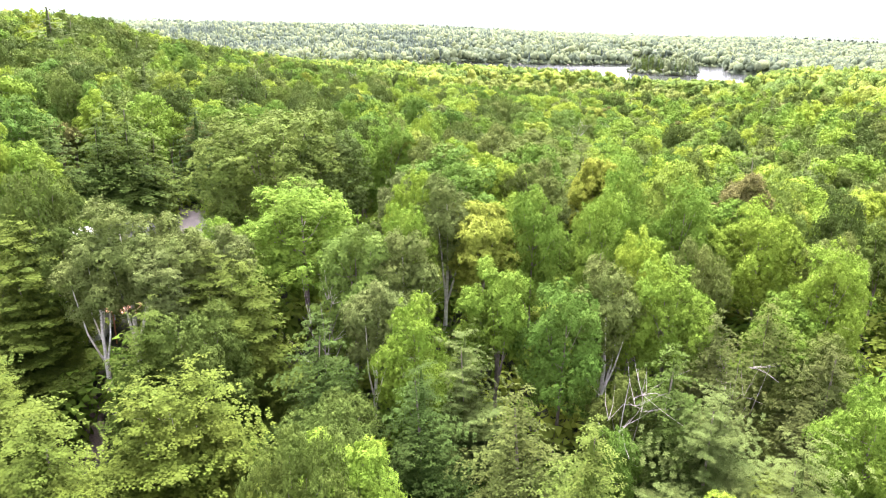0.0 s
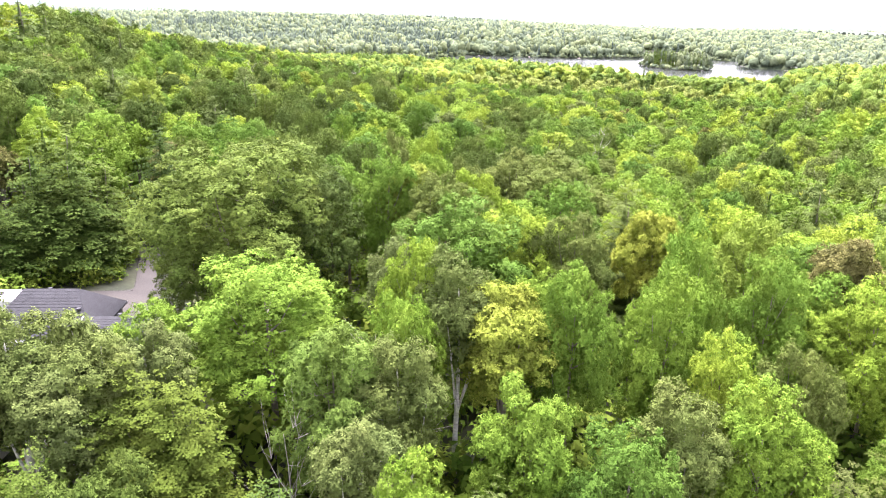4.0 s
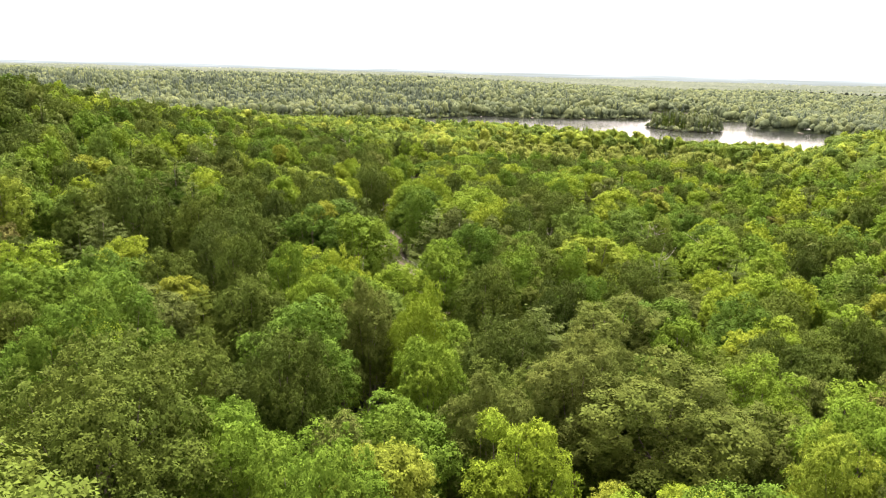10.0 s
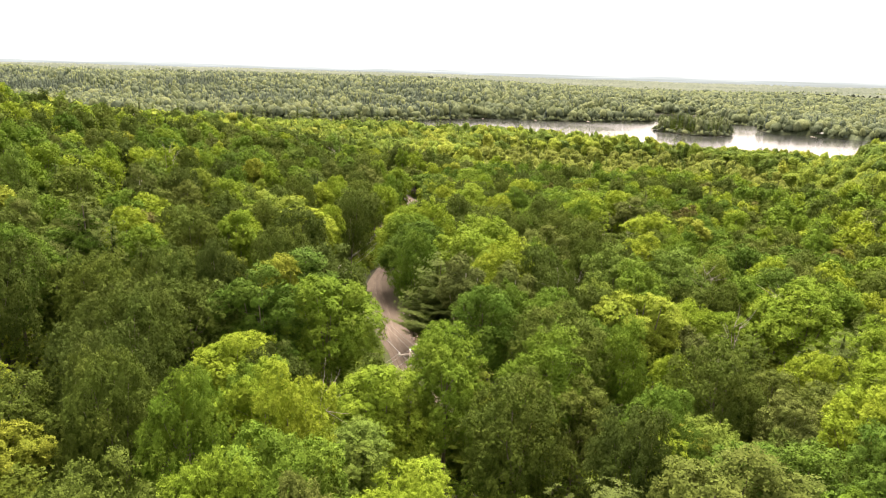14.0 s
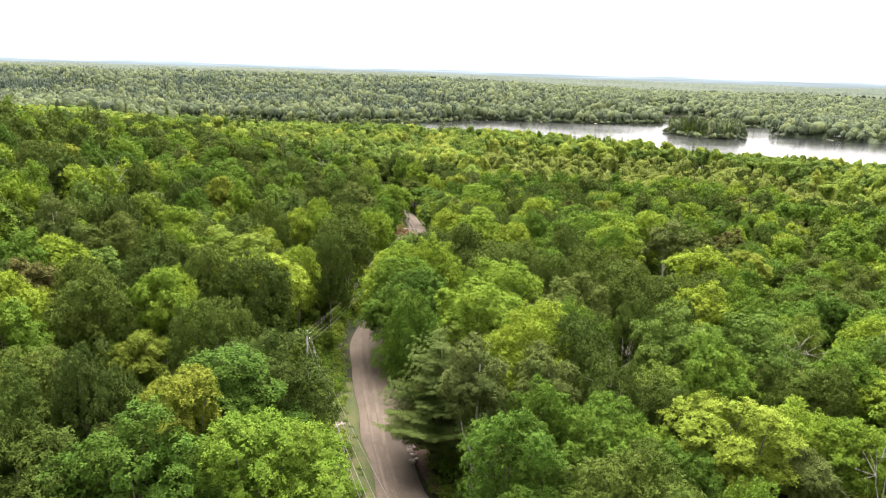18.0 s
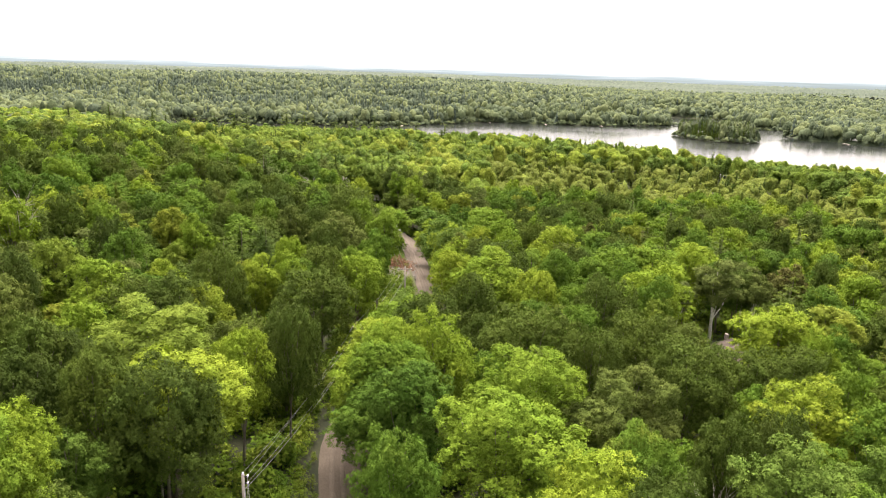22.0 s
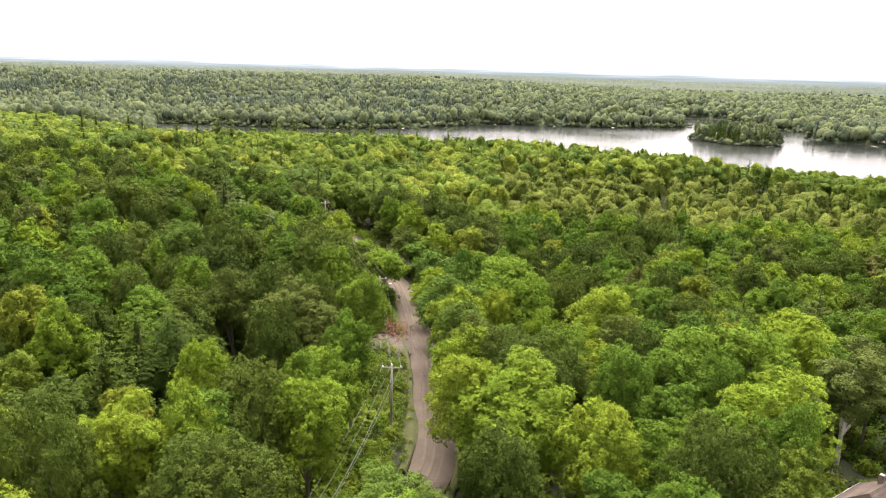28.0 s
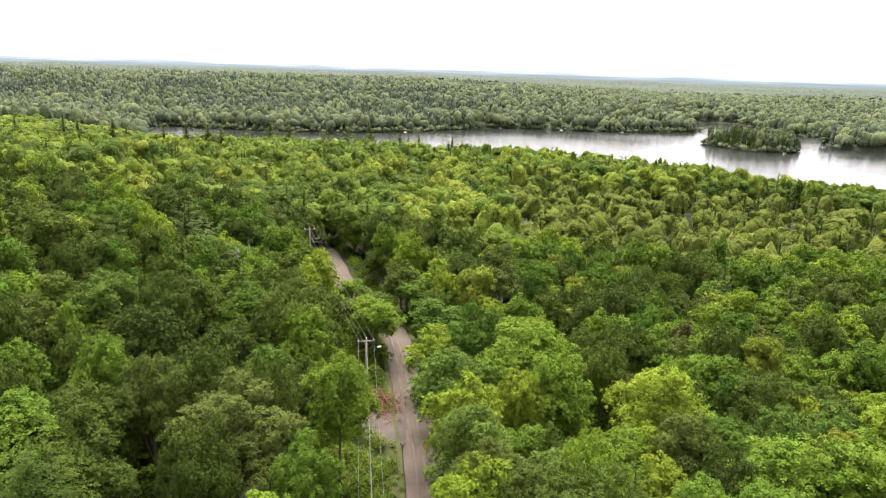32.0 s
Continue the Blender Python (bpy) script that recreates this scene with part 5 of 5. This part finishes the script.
# ---- patches of gravel and grass ----
def patch(name, corners, mat, label, category, lift, wob=0.25):
    """A level-edged sheet on the ground within the given corners."""
    c = curve_through(corners + corners[:1], 1.2)[:-1]
    m = c.mean(0)
    rings = []
    for k in (1.0, 0.8, 0.6, 0.4, 0.2):
        q = m + (c - m) * k
        if k == 1.0:
            q = q + wob * np.stack([np.sin(np.arange(len(c)) * 1.3), np.cos(np.arange(len(c)) * 1.9)], -1)
        rings.append(np.stack([q[:, 0], q[:, 1], ground_z(q[:, 0], q[:, 1]) + (lift if k < 1 else lift - 0.2)], -1))
    v = np.concatenate(rings + [np.array([[m[0], m[1], float(ground_z(*m)) + lift]])])
    n = len(c)
    i = np.arange(n)
    j = (i + 1) % n
    quads = np.concatenate([np.stack([k * n + i, k * n + j, (k + 1) * n + j, (k + 1) * n + i], -1) for k in range(4)])
    fan = np.stack([4 * n + i, 4 * n + j, np.full(n, 5 * n)], -1)
    ob = tagged(part(name, mesh_from(name, v, [quads, fan], mat)), label, category, kind="structure")
    for p in ob.data.polygons:
        p.use_smooth = True
    return ob


patch("driveway", [(-36, 73.5), (-29, 71.5), (-25.5, 68.5), (-23.2, 68.2), (-23.6, 73), (-25.6, 78), (-28.4, 84), (-31.4, 89.5), (-34, 97), (-36.6, 97), (-34.2, 90), (-31.6, 82), (-36.5, 79.5)], DRIVE, "pale gravel driveway beside the grey house", "driveway", 0.16)
patch("verge_1", [(-26.4, 84.2), (-24.6, 79), (-23.6, 80), (-25.8, 85.4), (-29, 92), (-30.4, 91)], TURF, "strip of yellowish grass along the driveway", "grass", 0.2, wob=0.1)
patch("driveway_2", [(-17.5, 288.5), (-10.6, 288.0), (-10.9, 296.8), (-17.2, 296.4)], TURNOFF, "grey gravel turn-off beside the forest road", "driveway", 0.14)
patch("verge_2", [(-12.9, 176), (-11.9, 176), (-13.0, 187), (-14.6, 195), (-15.4, 194), (-14.2, 186)], TURF, "mown grass verge beside the gravel road", "grass", 0.1, wob=0.1)
patch("verge_3", [(-9.4, 277), (-10.6, 277), (-12.4, 287), (-11.4, 287)], TURF, "dry grass verge beside the gravel road", "grass", 0.1, wob=0.1)
patch("lawn", [(45, 250), (56, 251), (60, 262), (50, 266), (46, 259)], TURF, "green lawn beside a cottage in the woods", "grass", 0.1)
patch("driveway_3", [(44.5, 243), (54, 243), (58, 250), (47, 250.5)], DRIVE, "gravel yard beside a cottage in the woods", "driveway", 0.12)
patch("footpath", [(-23.8, 40), (-22.0, 40), (-24.8, 46), (-27.6, 52), (-29.2, 52), (-26.4, 45.6)], GRAVEL, "narrow dirt track between cedars", "path", 0.14, wob=0.1)
patch("meadow", [(30, 1290), (70, 1280), (120, 1300), (118, 1345), (70, 1360), (32, 1340)], TURF, "pale meadow clearing behind the far shore", "meadow", 1.2)
patch("causeway", [(-345, 922), (-300, 916), (-232, 905), (-228, 909), (-298, 922), (-345, 930)], DRIVE, "pale causeway at the end of the lake", "causeway", 1.6)


# ---- houses ----
def slab(bm, p, thick):
    """A sheet through four or three corners, with thickness below it."""
    a = [bm.verts.new(Vector(q)) for q in p]
    b = [bm.verts.new(Vector(q) - Vector((0, 0, thick))) for q in p]
    bm.faces.new(a)
    bm.faces.new(b[::-1])
    n = len(a)
    for i in range(n):
        bm.faces.new((a[i], b[i], b[(i + 1) % n], a[(i + 1) % n]))
    return bm


def shingle_rows(roof_part, p0, p1, q0, q1, rows, mat, seed):
    """Courses of shingles on a roof plane, eave p0-p1 to top q0-q1, each a child of the roof."""
    r = random.Random(seed)
    p0, p1, q0, q1 = (Vector(v) for v in (p0, p1, q0, q1))
    up = (q0 - p0).cross(p1 - p0).normalized()
    up = up if up.z > 0 else -up
    for i in range(rows):
        a, b = i / rows, (i + 1.25) / rows
        b = min(b, 1.0)
        l0, l1, h0, h1 = p0.lerp(q0, a), p1.lerp(q1, a), p0.lerp(q0, b), p1.lerp(q1, b)
        bm = bmesh.new()
        n = max(3, int((l1 - l0).length / 0.9))
        for k in range(n):
            s, e = k / n + 0.003, (k + 1) / n - 0.003
            j = r.uniform(-0.008, 0.008)
            vs = [bm.verts.new(v) for v in (l0.lerp(l1, s) + up * (0.03 + j), l0.lerp(l1, e) + up * (0.03 + j), h0.lerp(h1, e) + up * 0.012, h0.lerp(h1, s) + up * 0.012)]
            ds = [bm.verts.new(v) for v in (l0.lerp(l1, s) + up * 0.004, l0.lerp(l1, e) + up * 0.004)]
            bm.faces.new(vs)
            bm.faces.new((ds[0], ds[1], vs[1], vs[0]))
        part("shingle_course", bm, mat, roof_part)


def window_on(house, x, y, z, w, h, face, mat=WHITE):
    """A window in a wall that faces 'x' or 'y' (negative side towards -)."""
    d = 0.05
    if face[1] == "y":
        o = -d if face[0] == "-" else d
        fr = boxed(x - w / 2, min(y, y + o), z, x + w / 2, max(y, y + o), z + h)
        gl = boxed(x - w / 2 + 0.07, min(y + o, y + 1.3 * o), z + 0.07, x + w / 2 - 0.07, max(y + o, y + 1.3 * o), z + h - 0.07)
    else:
        o = -d if face[0] == "-" else d
        fr = boxed(min(x, x + o), y - w / 2, z, max(x, x + o), y + w / 2, z + h)
        gl = boxed(min(x + o, x + 1.3 * o), y - w / 2 + 0.07, z + 0.07, max(x + o, x + 1.3 * o), y + w / 2 - 0.07, z + h - 0.07)
    win = part("window", fr, mat, house)
    part("pane", gl, GLASS, win)


def gable_house(name, label, x0, x1, y0, y1, z0, eave, ridge, roof_mat, wall_mat, spin, group="", hip=0.0, over=0.35, rows=16, detail=True):
    """A house with its ridge along x, turned about its middle."""
    cx, cy = (x0 + x1) / 2, (y0 + y1) / 2
    hx, hy = (x1 - x0) / 2, (y1 - y0) / 2
    h = new(name)
    h.matrix_basis = pose(cx, cy, z0, 0, 0, spin)
    e, rg = eave - z0, ridge - z0
    bm = bmesh.new()
    lo = [(-hx, -hy), (hx, -hy), (hx, hy), (-hx, hy)]
    base = [bm.verts.new((a, b, -1.2)) for a, b in lo]
    top = [bm.verts.new((a, b, e)) for a, b in lo]
    for i in range(4):
        bm.faces.new((base[i], base[(i + 1) % 4], top[(i + 1) % 4], top[i]))
    if not hip:
        ra, rb = bm.verts.new((-hx, 0, rg - 0.08)), bm.verts.new((hx, 0, rg - 0.08))
        bm.faces.new((top[1], top[2], rb))
        bm.faces.new((top[3], top[0], ra))
    part("wall", bm, wall_mat, h)
    ox, oy = hx + over, hy + over
    drop = (rg - e) * over / hy
    k = ox - hip * hx if hip else ox
    A, B, C, D = (-ox, -oy, e - drop), (ox, -oy, e - drop), (ox, oy, e - drop), (-ox, oy, e - drop)
    R0, R1 = (-k, 0, rg), (k, 0, rg)
    bm = bmesh.new()
    slab(bm, (A, B, R1, R0), 0.12)
    slab(bm, (C, D, R0, R1), 0.12)
    if hip:
        slab(bm, (B, C, R1), 0.12)
        slab(bm, (D, A, R0), 0.12)
    roof = part("roof", bm, roof_mat, h)
    if detail:
        shingle_rows(roof, A, B, R0, R1, rows, roof_mat, 1)
        shingle_rows(roof, C, D, R1, R0, rows, roof_mat, 2)
        if hip:
            shingle_rows(roof, B, C, R1, R1, rows, roof_mat, 3)
    fascia = bmesh.new()
    block(fascia, -ox, -oy - 0.05, e - drop - 0.2, ox, -oy - 0.004, e - drop + 0.01)
    block(fascia, -ox, oy + 0.004, e - drop - 0.2, ox, oy + 0.05, e - drop + 0.01)
    part("gutter", fascia, WHITE, h, "white gutter")
    if not hip:
        for s in (-1, 1):
            for t in (-1, 1):
                bm = bmesh.new()
                p = [Vector((s * (ox + 0.03), t * (oy + 0.02), e - drop + 0.07)), Vector((s * (ox + 0.03), 0, rg + 0.07))]
                q = [v - Vector((s * 0.06, 0, 0.0)) for v in p]
                lows = [v - Vector((0, 0, 0.26)) for v in (*p, *q)]
                vs = [bm.verts.new(v) for v in (*p, *q, *lows)]
                for fidx in ((0, 1, 5, 4), (2, 3, 7, 6), (0, 1, 3, 2), (4, 5, 7, 6)):
                    bm.faces.new([vs[i] for i in fidx])
                part("bargeboard", bm, WHITE, h, "white bargeboard")
    for s in (-0.5, 0.5):
        window_on(h, s * hx, -hy, 0.9, 1.2, 1.0, "-y")
    window_on(h, hx, 0, 0.9, 1.1, 1.0, "+x")
    window_on(h, -hx, 0, 0.9, 1.1, 1.0, "-x")
    window_on(h, 0.4 * hx, hy, 0.9, 1.0, 1.0, "+y")
    return tagged(h, label, "house", group)


def roof_vent(parent, x, y, z, h=0.35):
    bm = bmesh.new()
    bmesh.ops.create_cone(bm, cap_ends=True, segments=10, radius1=0.12, radius2=0.12, depth=h, matrix=Matrix.Translation((x, y, z + h / 2)))
    bmesh.ops.create_cone(bm, cap_ends=True, segments=10, radius1=0.2, radius2=0.16, depth=0.1, matrix=Matrix.Translation((x, y, z + h)))
    part("roof_vent", bm, DARKMETAL, parent, "black roof vent")


gz0 = 32.7
house = gable_house("house", "grey-shingled house with white trim among the trees", -34.6, -27.0, 64.2, 71.0, gz0, 35.9, 38.3, SHINGLE, SIDING, 4, hip=0.55)
roof_vent(house, -0.4, 0.7, 5.0)
roof_vent(house, 2.6, -1.6, 4.3, 0.3)
annex = gable_house("house_annex", "low wing of the grey house with a slate-grey shingle roof", -27.2, -22.5, 61.9, 69.6, gz0, 35.1, 36.9, SHINGLE, SIDING, 2, rows=18)
roof_vent(annex, 0.0, 0.2, 4.0)
gable_house("house_wing", "front wing of the grey house above a red deck", -34.2, -29.4, 56.2, 62.5, gz0 - 1, 35.0, 36.9, SHINGLE, SIDING, 0, rows=15)

deck = new("deck")
deck.matrix_basis = pose(-28.2, 58.6, gz0 - 0.2)
for i in range(14):
    part("plank", boxed(-2.0 + i * 0.29, -1.7, 0.55, -1.73 + i * 0.29, 1.7, 0.6), DECK, deck)
for a in (-1.9, 0.0, 1.9):
    part("post", boxed(a - 0.05, -1.75, -2.5, a + 0.05, -1.65, 1.5), DECK, deck)
part("rail", boxed(-2.0, -1.76, 1.42, 2.0, -1.64, 1.5), DECK, deck)
for i in range(18):
    part("baluster", boxed(-1.95 + i * 0.22, -1.72, 0.6, -1.91 + i * 0.22, -1.68, 1.42), DECK, deck)
tagged(deck, "red-stained wooden deck in front of the grey house", "deck")

cottage = gable_house("cottage", "brown-roofed tan cottage half hidden by trees", 38.5, 44.8, 247.5, 253.5, float(ground_z(42, 250)), float(ground_z(42, 250)) + 2.7, float(ground_z(42, 250)) + 4.9, BROWNROOF, TAN, 35, hip=0.4, rows=15)
part("chimney", boxed(1.2, 0.3, 4.0, 1.7, 0.8, 5.6, 0.03), ROCK, cottage)
gable_house("cabin", "small brown-roofed cabin deep in the trees", 10.5, 16.0, 312, 318, float(ground_z(13, 315)), float(ground_z(13, 315)) + 3.4, float(ground_z(13, 315)) + 6.0, BROWNROOF, TAN, 20, rows=15)

camper = new("camper_trailer")
camper.matrix_basis = pose(-38.4, 70.4, float(ground_z(-38.4, 70.4)) + 0.15, 0, 0, 8)
part("body", boxed(-3.0, -1.15, 0.5, 3.0, 1.15, 2.9, 0.22), WHITE, camper)
part("air_conditioner", boxed(-0.6, -0.4, 2.9, 0.5, 0.4, 3.15, 0.06), WHITE, camper)
part("skylight", boxed(1.2, -0.3, 2.9, 1.8, 0.3, 2.98, 0.02), DARKMETAL, camper)
part("window", boxed(-2.2, -1.18, 1.5, -0.8, -1.15, 2.2), GLASS, camper)
part("door", boxed(0.9, -1.18, 0.6, 1.6, -1.15, 2.4), SIDING, camper)
for sx in (-0.5, 0.5):
    for sy in (-1.0, 1.0):
        bm = bmesh.new()
        bmesh.ops.create_cone(bm, cap_ends=True, segments=14, radius1=0.35, radius2=0.35, depth=0.22, matrix=pose(sx, sy, 0.35, 90))
        part("wheel", bm, DARKMETAL, camper)
tagged(camper, "white camper trailer parked behind the grey house", "trailer")


# ---- power line ----
def utility_pole(x, y, top, spin, arm=True, light=False):
    g = float(ground_z(x, y))
    h = top - g
    ob = new("utility_pole")
    ob.matrix_basis = pose(x, y, g, 0, 0, spin)
    v, f = tube([(0, 0, -0.5), (0.02, 0, h * 0.5), (0, 0, h)], [0.17, 0.145, 0.115], 10)
    cap = np.arange(20, 30)[None]
    part("shaft", mesh_from("pole_shaft", v, [f, cap], POLEWOOD), None, ob)
    ends = [(-1.05, h - 0.15), (1.05, h - 0.15), (0.0, h + 0.12), (0.12, h - 1.3)]
    if arm:
        part("crossarm", boxed(-1.25, 0.10, h - 0.42, 1.25, 0.22, h - 0.28, 0.015), POLEWOOD, ob)
        for s in (-1, 1):
            part("brace", mesh_from("brace", *(lambda q: (q[0], [q[1]]))(tube([(0.0, 0.13, h - 1.0), (s * 0.7, 0.16, h - 0.42)], [0.02, 0.02], 5)), DARKMETAL), None, ob)
    else:
        ends[0], ends[1] = (0.35, h - 0.1), (0.35, h - 0.7)
        for q in (h - 0.2, h - 0.8):
            part("bracket", boxed(0.05, -0.04, q, 0.42, 0.04, q + 0.06), DARKMETAL, ob)
    for a, z in ends[:3]:
        bm = bmesh.new()
        bmesh.ops.create_cone(bm, cap_ends=True, segments=8, radius1=0.05, radius2=0.08, depth=0.18, matrix=Matrix.Translation((a, 0.16 if arm else 0, z - 0.05)))
        part("insulator", bm, WHITE, ob, "white porcelain insulator")
    if light:
        v, f = tube([(0.1, 0, h - 1.6), (0.9, 0, h - 1.2), (1.7, 0, h - 1.15)], [0.03, 0.03, 0.03], 6)
        part("lamp_arm", mesh_from("lamp_arm", v, [f], DARKMETAL), None, ob)
        part("lamp_head", boxed(1.5, -0.12, h - 1.3, 2.0, 0.12, h - 1.14, 0.03), WHITE, ob)
    tagged(ob, "weathered wooden utility pole with a crossarm" if arm else "weathered wooden utility pole with side brackets", "utility pole", "poles of the power line")
    m = ob.matrix_basis
    return [m @ Vector((a, 0.16 if arm else 0, z + 0.03)) for a, z in ends]


line = POLES + [(-50.0, 412.0, 26.0)]
tops = [utility_pole(-20.0, 117.8, 37.1, 60, True)]
for i, (x, y, t) in enumerate(line):
    nx, ny, _ = line[min(i + 1, len(line) - 1)]
    px_, py_, _ = line[max(i - 1, 0)]
    tops.append(utility_pole(x, y, t, -math.degrees(math.atan2(nx - px_, ny - py_)), i != 1, i in (0, 4)))


def wire(a, b, sag, r=0.014):
    k = np.linspace(0, 1, 17)[:, None]
    p = np.array(a) * (1 - k) + np.array(b) * k - np.array([[0, 0, 1]]) * sag * 4 * k * (1 - k)
    v, f = tube(p, [r] * 17, 5)
    ob = part("overhead_wire", mesh_from("overhead_wire", v, [f], WIRE))
    tagged(ob, "thin sagging cable between two utility poles", "cable", "wires of the power line")


for a, b in zip(tops, tops[1:]):
    for i in range(4):
        wire(a[i], b[i], 0.7 if i < 3 else 1.1, 0.013 if i < 3 else 0.02)


# ---- dead trees ----
DEAD = [(-11.2, 143.0, 7.5, 0.07), (-12.3, 144.0, 7.0, 0.06), (-11.8, 145.2, 8.0, 0.07), (17.6, 190.5, 11.0, 0.1), (12.7, 42.0, 14.5, 0.11), (-2.8, 54.0, 12.5, 0.13), (-9.0, 50.5, 11.5, 0.1), (-15.6, 38.2, 12.5, 0.12), (37.0, 188.6, 14.5, 0.16), (31.5, 163.2, 14.0, 0.15),
        (-9.9, 133.0, 12.5, 0.12), (13.2, 172.0, 14.5, 0.14), (-37.5, 318.0, 15.0, 0.15), (-60.7, 235.0, 15.5, 0.16), (22.0, 47.0, 12.0, 0.1), (-27.0, 196.0, 13.0, 0.13), (44.0, 176.0, 15.0, 0.15)]
for i, (x, y, h, g) in enumerate(DEAD):
    v, f = bare_wood(1200 + i, h, g * 0.75, 9, 4)
    ob = new("dead_tree")
    ob.matrix_basis = pose(x, y, float(ground_z(x, y)))
    part("trunk", mesh_from("dead_trunk", v, [f], DEADWOOD), None, ob, "bare bleached trunk and limbs")
    tagged(ob, "bare grey dead tree standing among green ones", "dead tree", "dead trees of the forest")

# ---- roadside things ----
r3 = np.random.default_rng(31)
px0, py0 = -15.0, 298.3
pile = []
for i in range(420):
    a, t = r3.uniform(0, 6.3), r3.uniform(-0.5, 0.7)
    c = np.array([px0 + r3.normal() * 1.7, py0 + r3.normal() * 2.6, 0])
    c[2] = float(ground_z(c[0], c[1])) + max(0.2, 2.6 - 0.6 * np.hypot(c[0] - px0, c[1] - py0)) * r3.random()
    d = np.array([math.cos(a), math.sin(a), t]) * r3.uniform(0.4, 1.2)
    pile.append(tube([c - d, c + r3.normal(size=3) * 0.1, c + d], [0.05, 0.045, 0.02], 5))
v, f = join(pile)
tagged(part("brush_pile", mesh_from("brush_pile", v, [f], LITTER)), "heap of red-brown cut branches beside the road", "brush pile", kind="stuff")
for q, (x, y) in enumerate(((-10.8, 298.6), (-10.4, 287.0))):
    ob = new("marker_post")
    ob.matrix_basis = pose(x, y, float(ground_z(x, y)))
    part("stake", boxed(-0.04, -0.04, -0.2, 0.04, 0.04, 0.8), POLEWOOD, ob)
    part("reflector", boxed(-0.12, -0.06, 0.6, 0.12, -0.042, 0.95), WHITE, ob, "white reflector plate")
    tagged(ob, "short stake with a white plate beside the turn-off", "marker post", "markers by the turn-off")
bin_ = new("waste_bin")
bin_.matrix_basis = pose(-23.3, 349.4, float(hillside(-23.3, 349.4)) + 0.1)
v, f = tube([(0, 0, 0), (0, 0, 0.5), (0, 0, 0.95)], [0.24, 0.27, 0.3], 12)
part("body", mesh_from("bin_body", v, [f], DARKMETAL), None, bin_)
v, f = tube([(0, 0, 0.93), (0, 0, 1.0), (0, 0, 1.05)], [0.32, 0.3, 0.02], 12)
part("lid", mesh_from("bin_lid", v, [f], DARKMETAL), None, bin_)
tagged(bin_, "dark bin standing at the edge of the gravel road", "bin")
rocks = []
for i in range(46):
    x, y = (-13.6 + r3.normal() * 0.5, 181 + r3.uniform(-3.5, 4)) if i < 20 else (-4.9 + r3.normal() * 0.35 - (i - 20) * 0.12, 178 + (i - 20) * 0.7)
    s = r3.uniform(0.18, 0.5)
    rocks.append((ICO_V * s * (1 + 0.2 * r3.normal(size=(12, 1))) * np.array([1, 1, 0.6]) + np.array([x, y, float(ground_z(x, y)) + 0.1]), ICO_F))
v, f = join(rocks)
tagged(part("rocks", mesh_from("rocks", v, [f], ROCK)), "loose stones and boulders along the road edge", "rocks", kind="stuff")

car = new("car")
car.matrix_basis = pose(-41.5, 392.5, float(hillside(-41.5, 392.5)) + 0.05, 0, 0, 70)
part("body", boxed(-2.2, -0.88, 0.35, 2.2, 0.88, 0.95, 0.12), DARKMETAL, car)
part("cabin", boxed(-1.5, -0.76, 0.95, 0.9, 0.76, 1.5, 0.2), GLASS, car)
part("roof", boxed(-1.25, -0.7, 1.49, 0.65, 0.7, 1.54, 0.02), DARKMETAL, car)
for sx in (-1.35, 1.35):
    for sy in (-0.85, 0.85):
        bm = bmesh.new()
        bmesh.ops.create_cone(bm, cap_ends=True, segments=16, radius1=0.34, radius2=0.34, depth=0.22, matrix=pose(sx, sy, 0.34, 90))
        w = part("wheel", bm, DARKMETAL, car)
        bm = bmesh.new()
        bmesh.ops.create_cone(bm, cap_ends=True, segments=12, radius1=0.2, radius2=0.18, depth=0.25, matrix=pose(sx, sy, 0.34, 90))
        part("rim", bm, WIRE, w)
tagged(car, "dark car parked on the gravel road", "car")

post = new("lamp_post")
post.matrix_basis = pose(45.5, 247.0, float(ground_z(45.5, 247.0)))
part("column", boxed(-0.06, -0.06, -0.3, 0.06, 0.06, 2.0), DARKMETAL, post)
part("lantern", boxed(-0.16, -0.16, 2.0, 0.16, 0.16, 2.4, 0.04), WHITE, post, "white lantern")
tagged(post, "short garden lamp post beside the cottage yard", "lamp post")

# ---- far shore: cottages and docks ----
SHORE = [(-186, 910, 0), (-24, 996, 20), (52, 1046, 5), (110, 1042, -6), (168, 1044, 0), (410, 886, -40), (424, 1046, 10), (396, 1252, 0), (-90, 935, 25)]
for i, (x, y, a) in enumerate(SHORE):
    g = float(ground_z(x, y))
    gable_house("lake_cottage", "pale lakeside cottage at the foot of the far woods" if i != 5 else "white-roofed boathouse on the far shore", x - 3.6, x + 3.6, y - 2.6, y + 2.6, g, g + 2.4, g + 4.0,
                WHITE if i == 5 else (SHINGLE, BROWNROOF)[i % 2], (WHITE, TAN)[i % 2], a, "cottages round the lake", detail=False)
for x, y in ((40, 1022), (108, 1019), (176, 1022), (396, 878), (-60, 928)):
    ob = new("dock")
    ob.matrix_basis = pose(x, y, 0.0)
    part("platform", boxed(-1.2, -9, 0.45, 1.2, 2, 0.6), POLEWOOD, ob)
    for sy in (-8, -4, 0):
        for sx in (-1.0, 1.0):
            part("pile", boxed(sx - 0.1, sy - 0.1, -2, sx + 0.1, sy + 0.1, 0.7), POLEWOOD, ob)
    tagged(ob, "weathered wooden dock on the far lake shore", "dock", "docks round the lake")
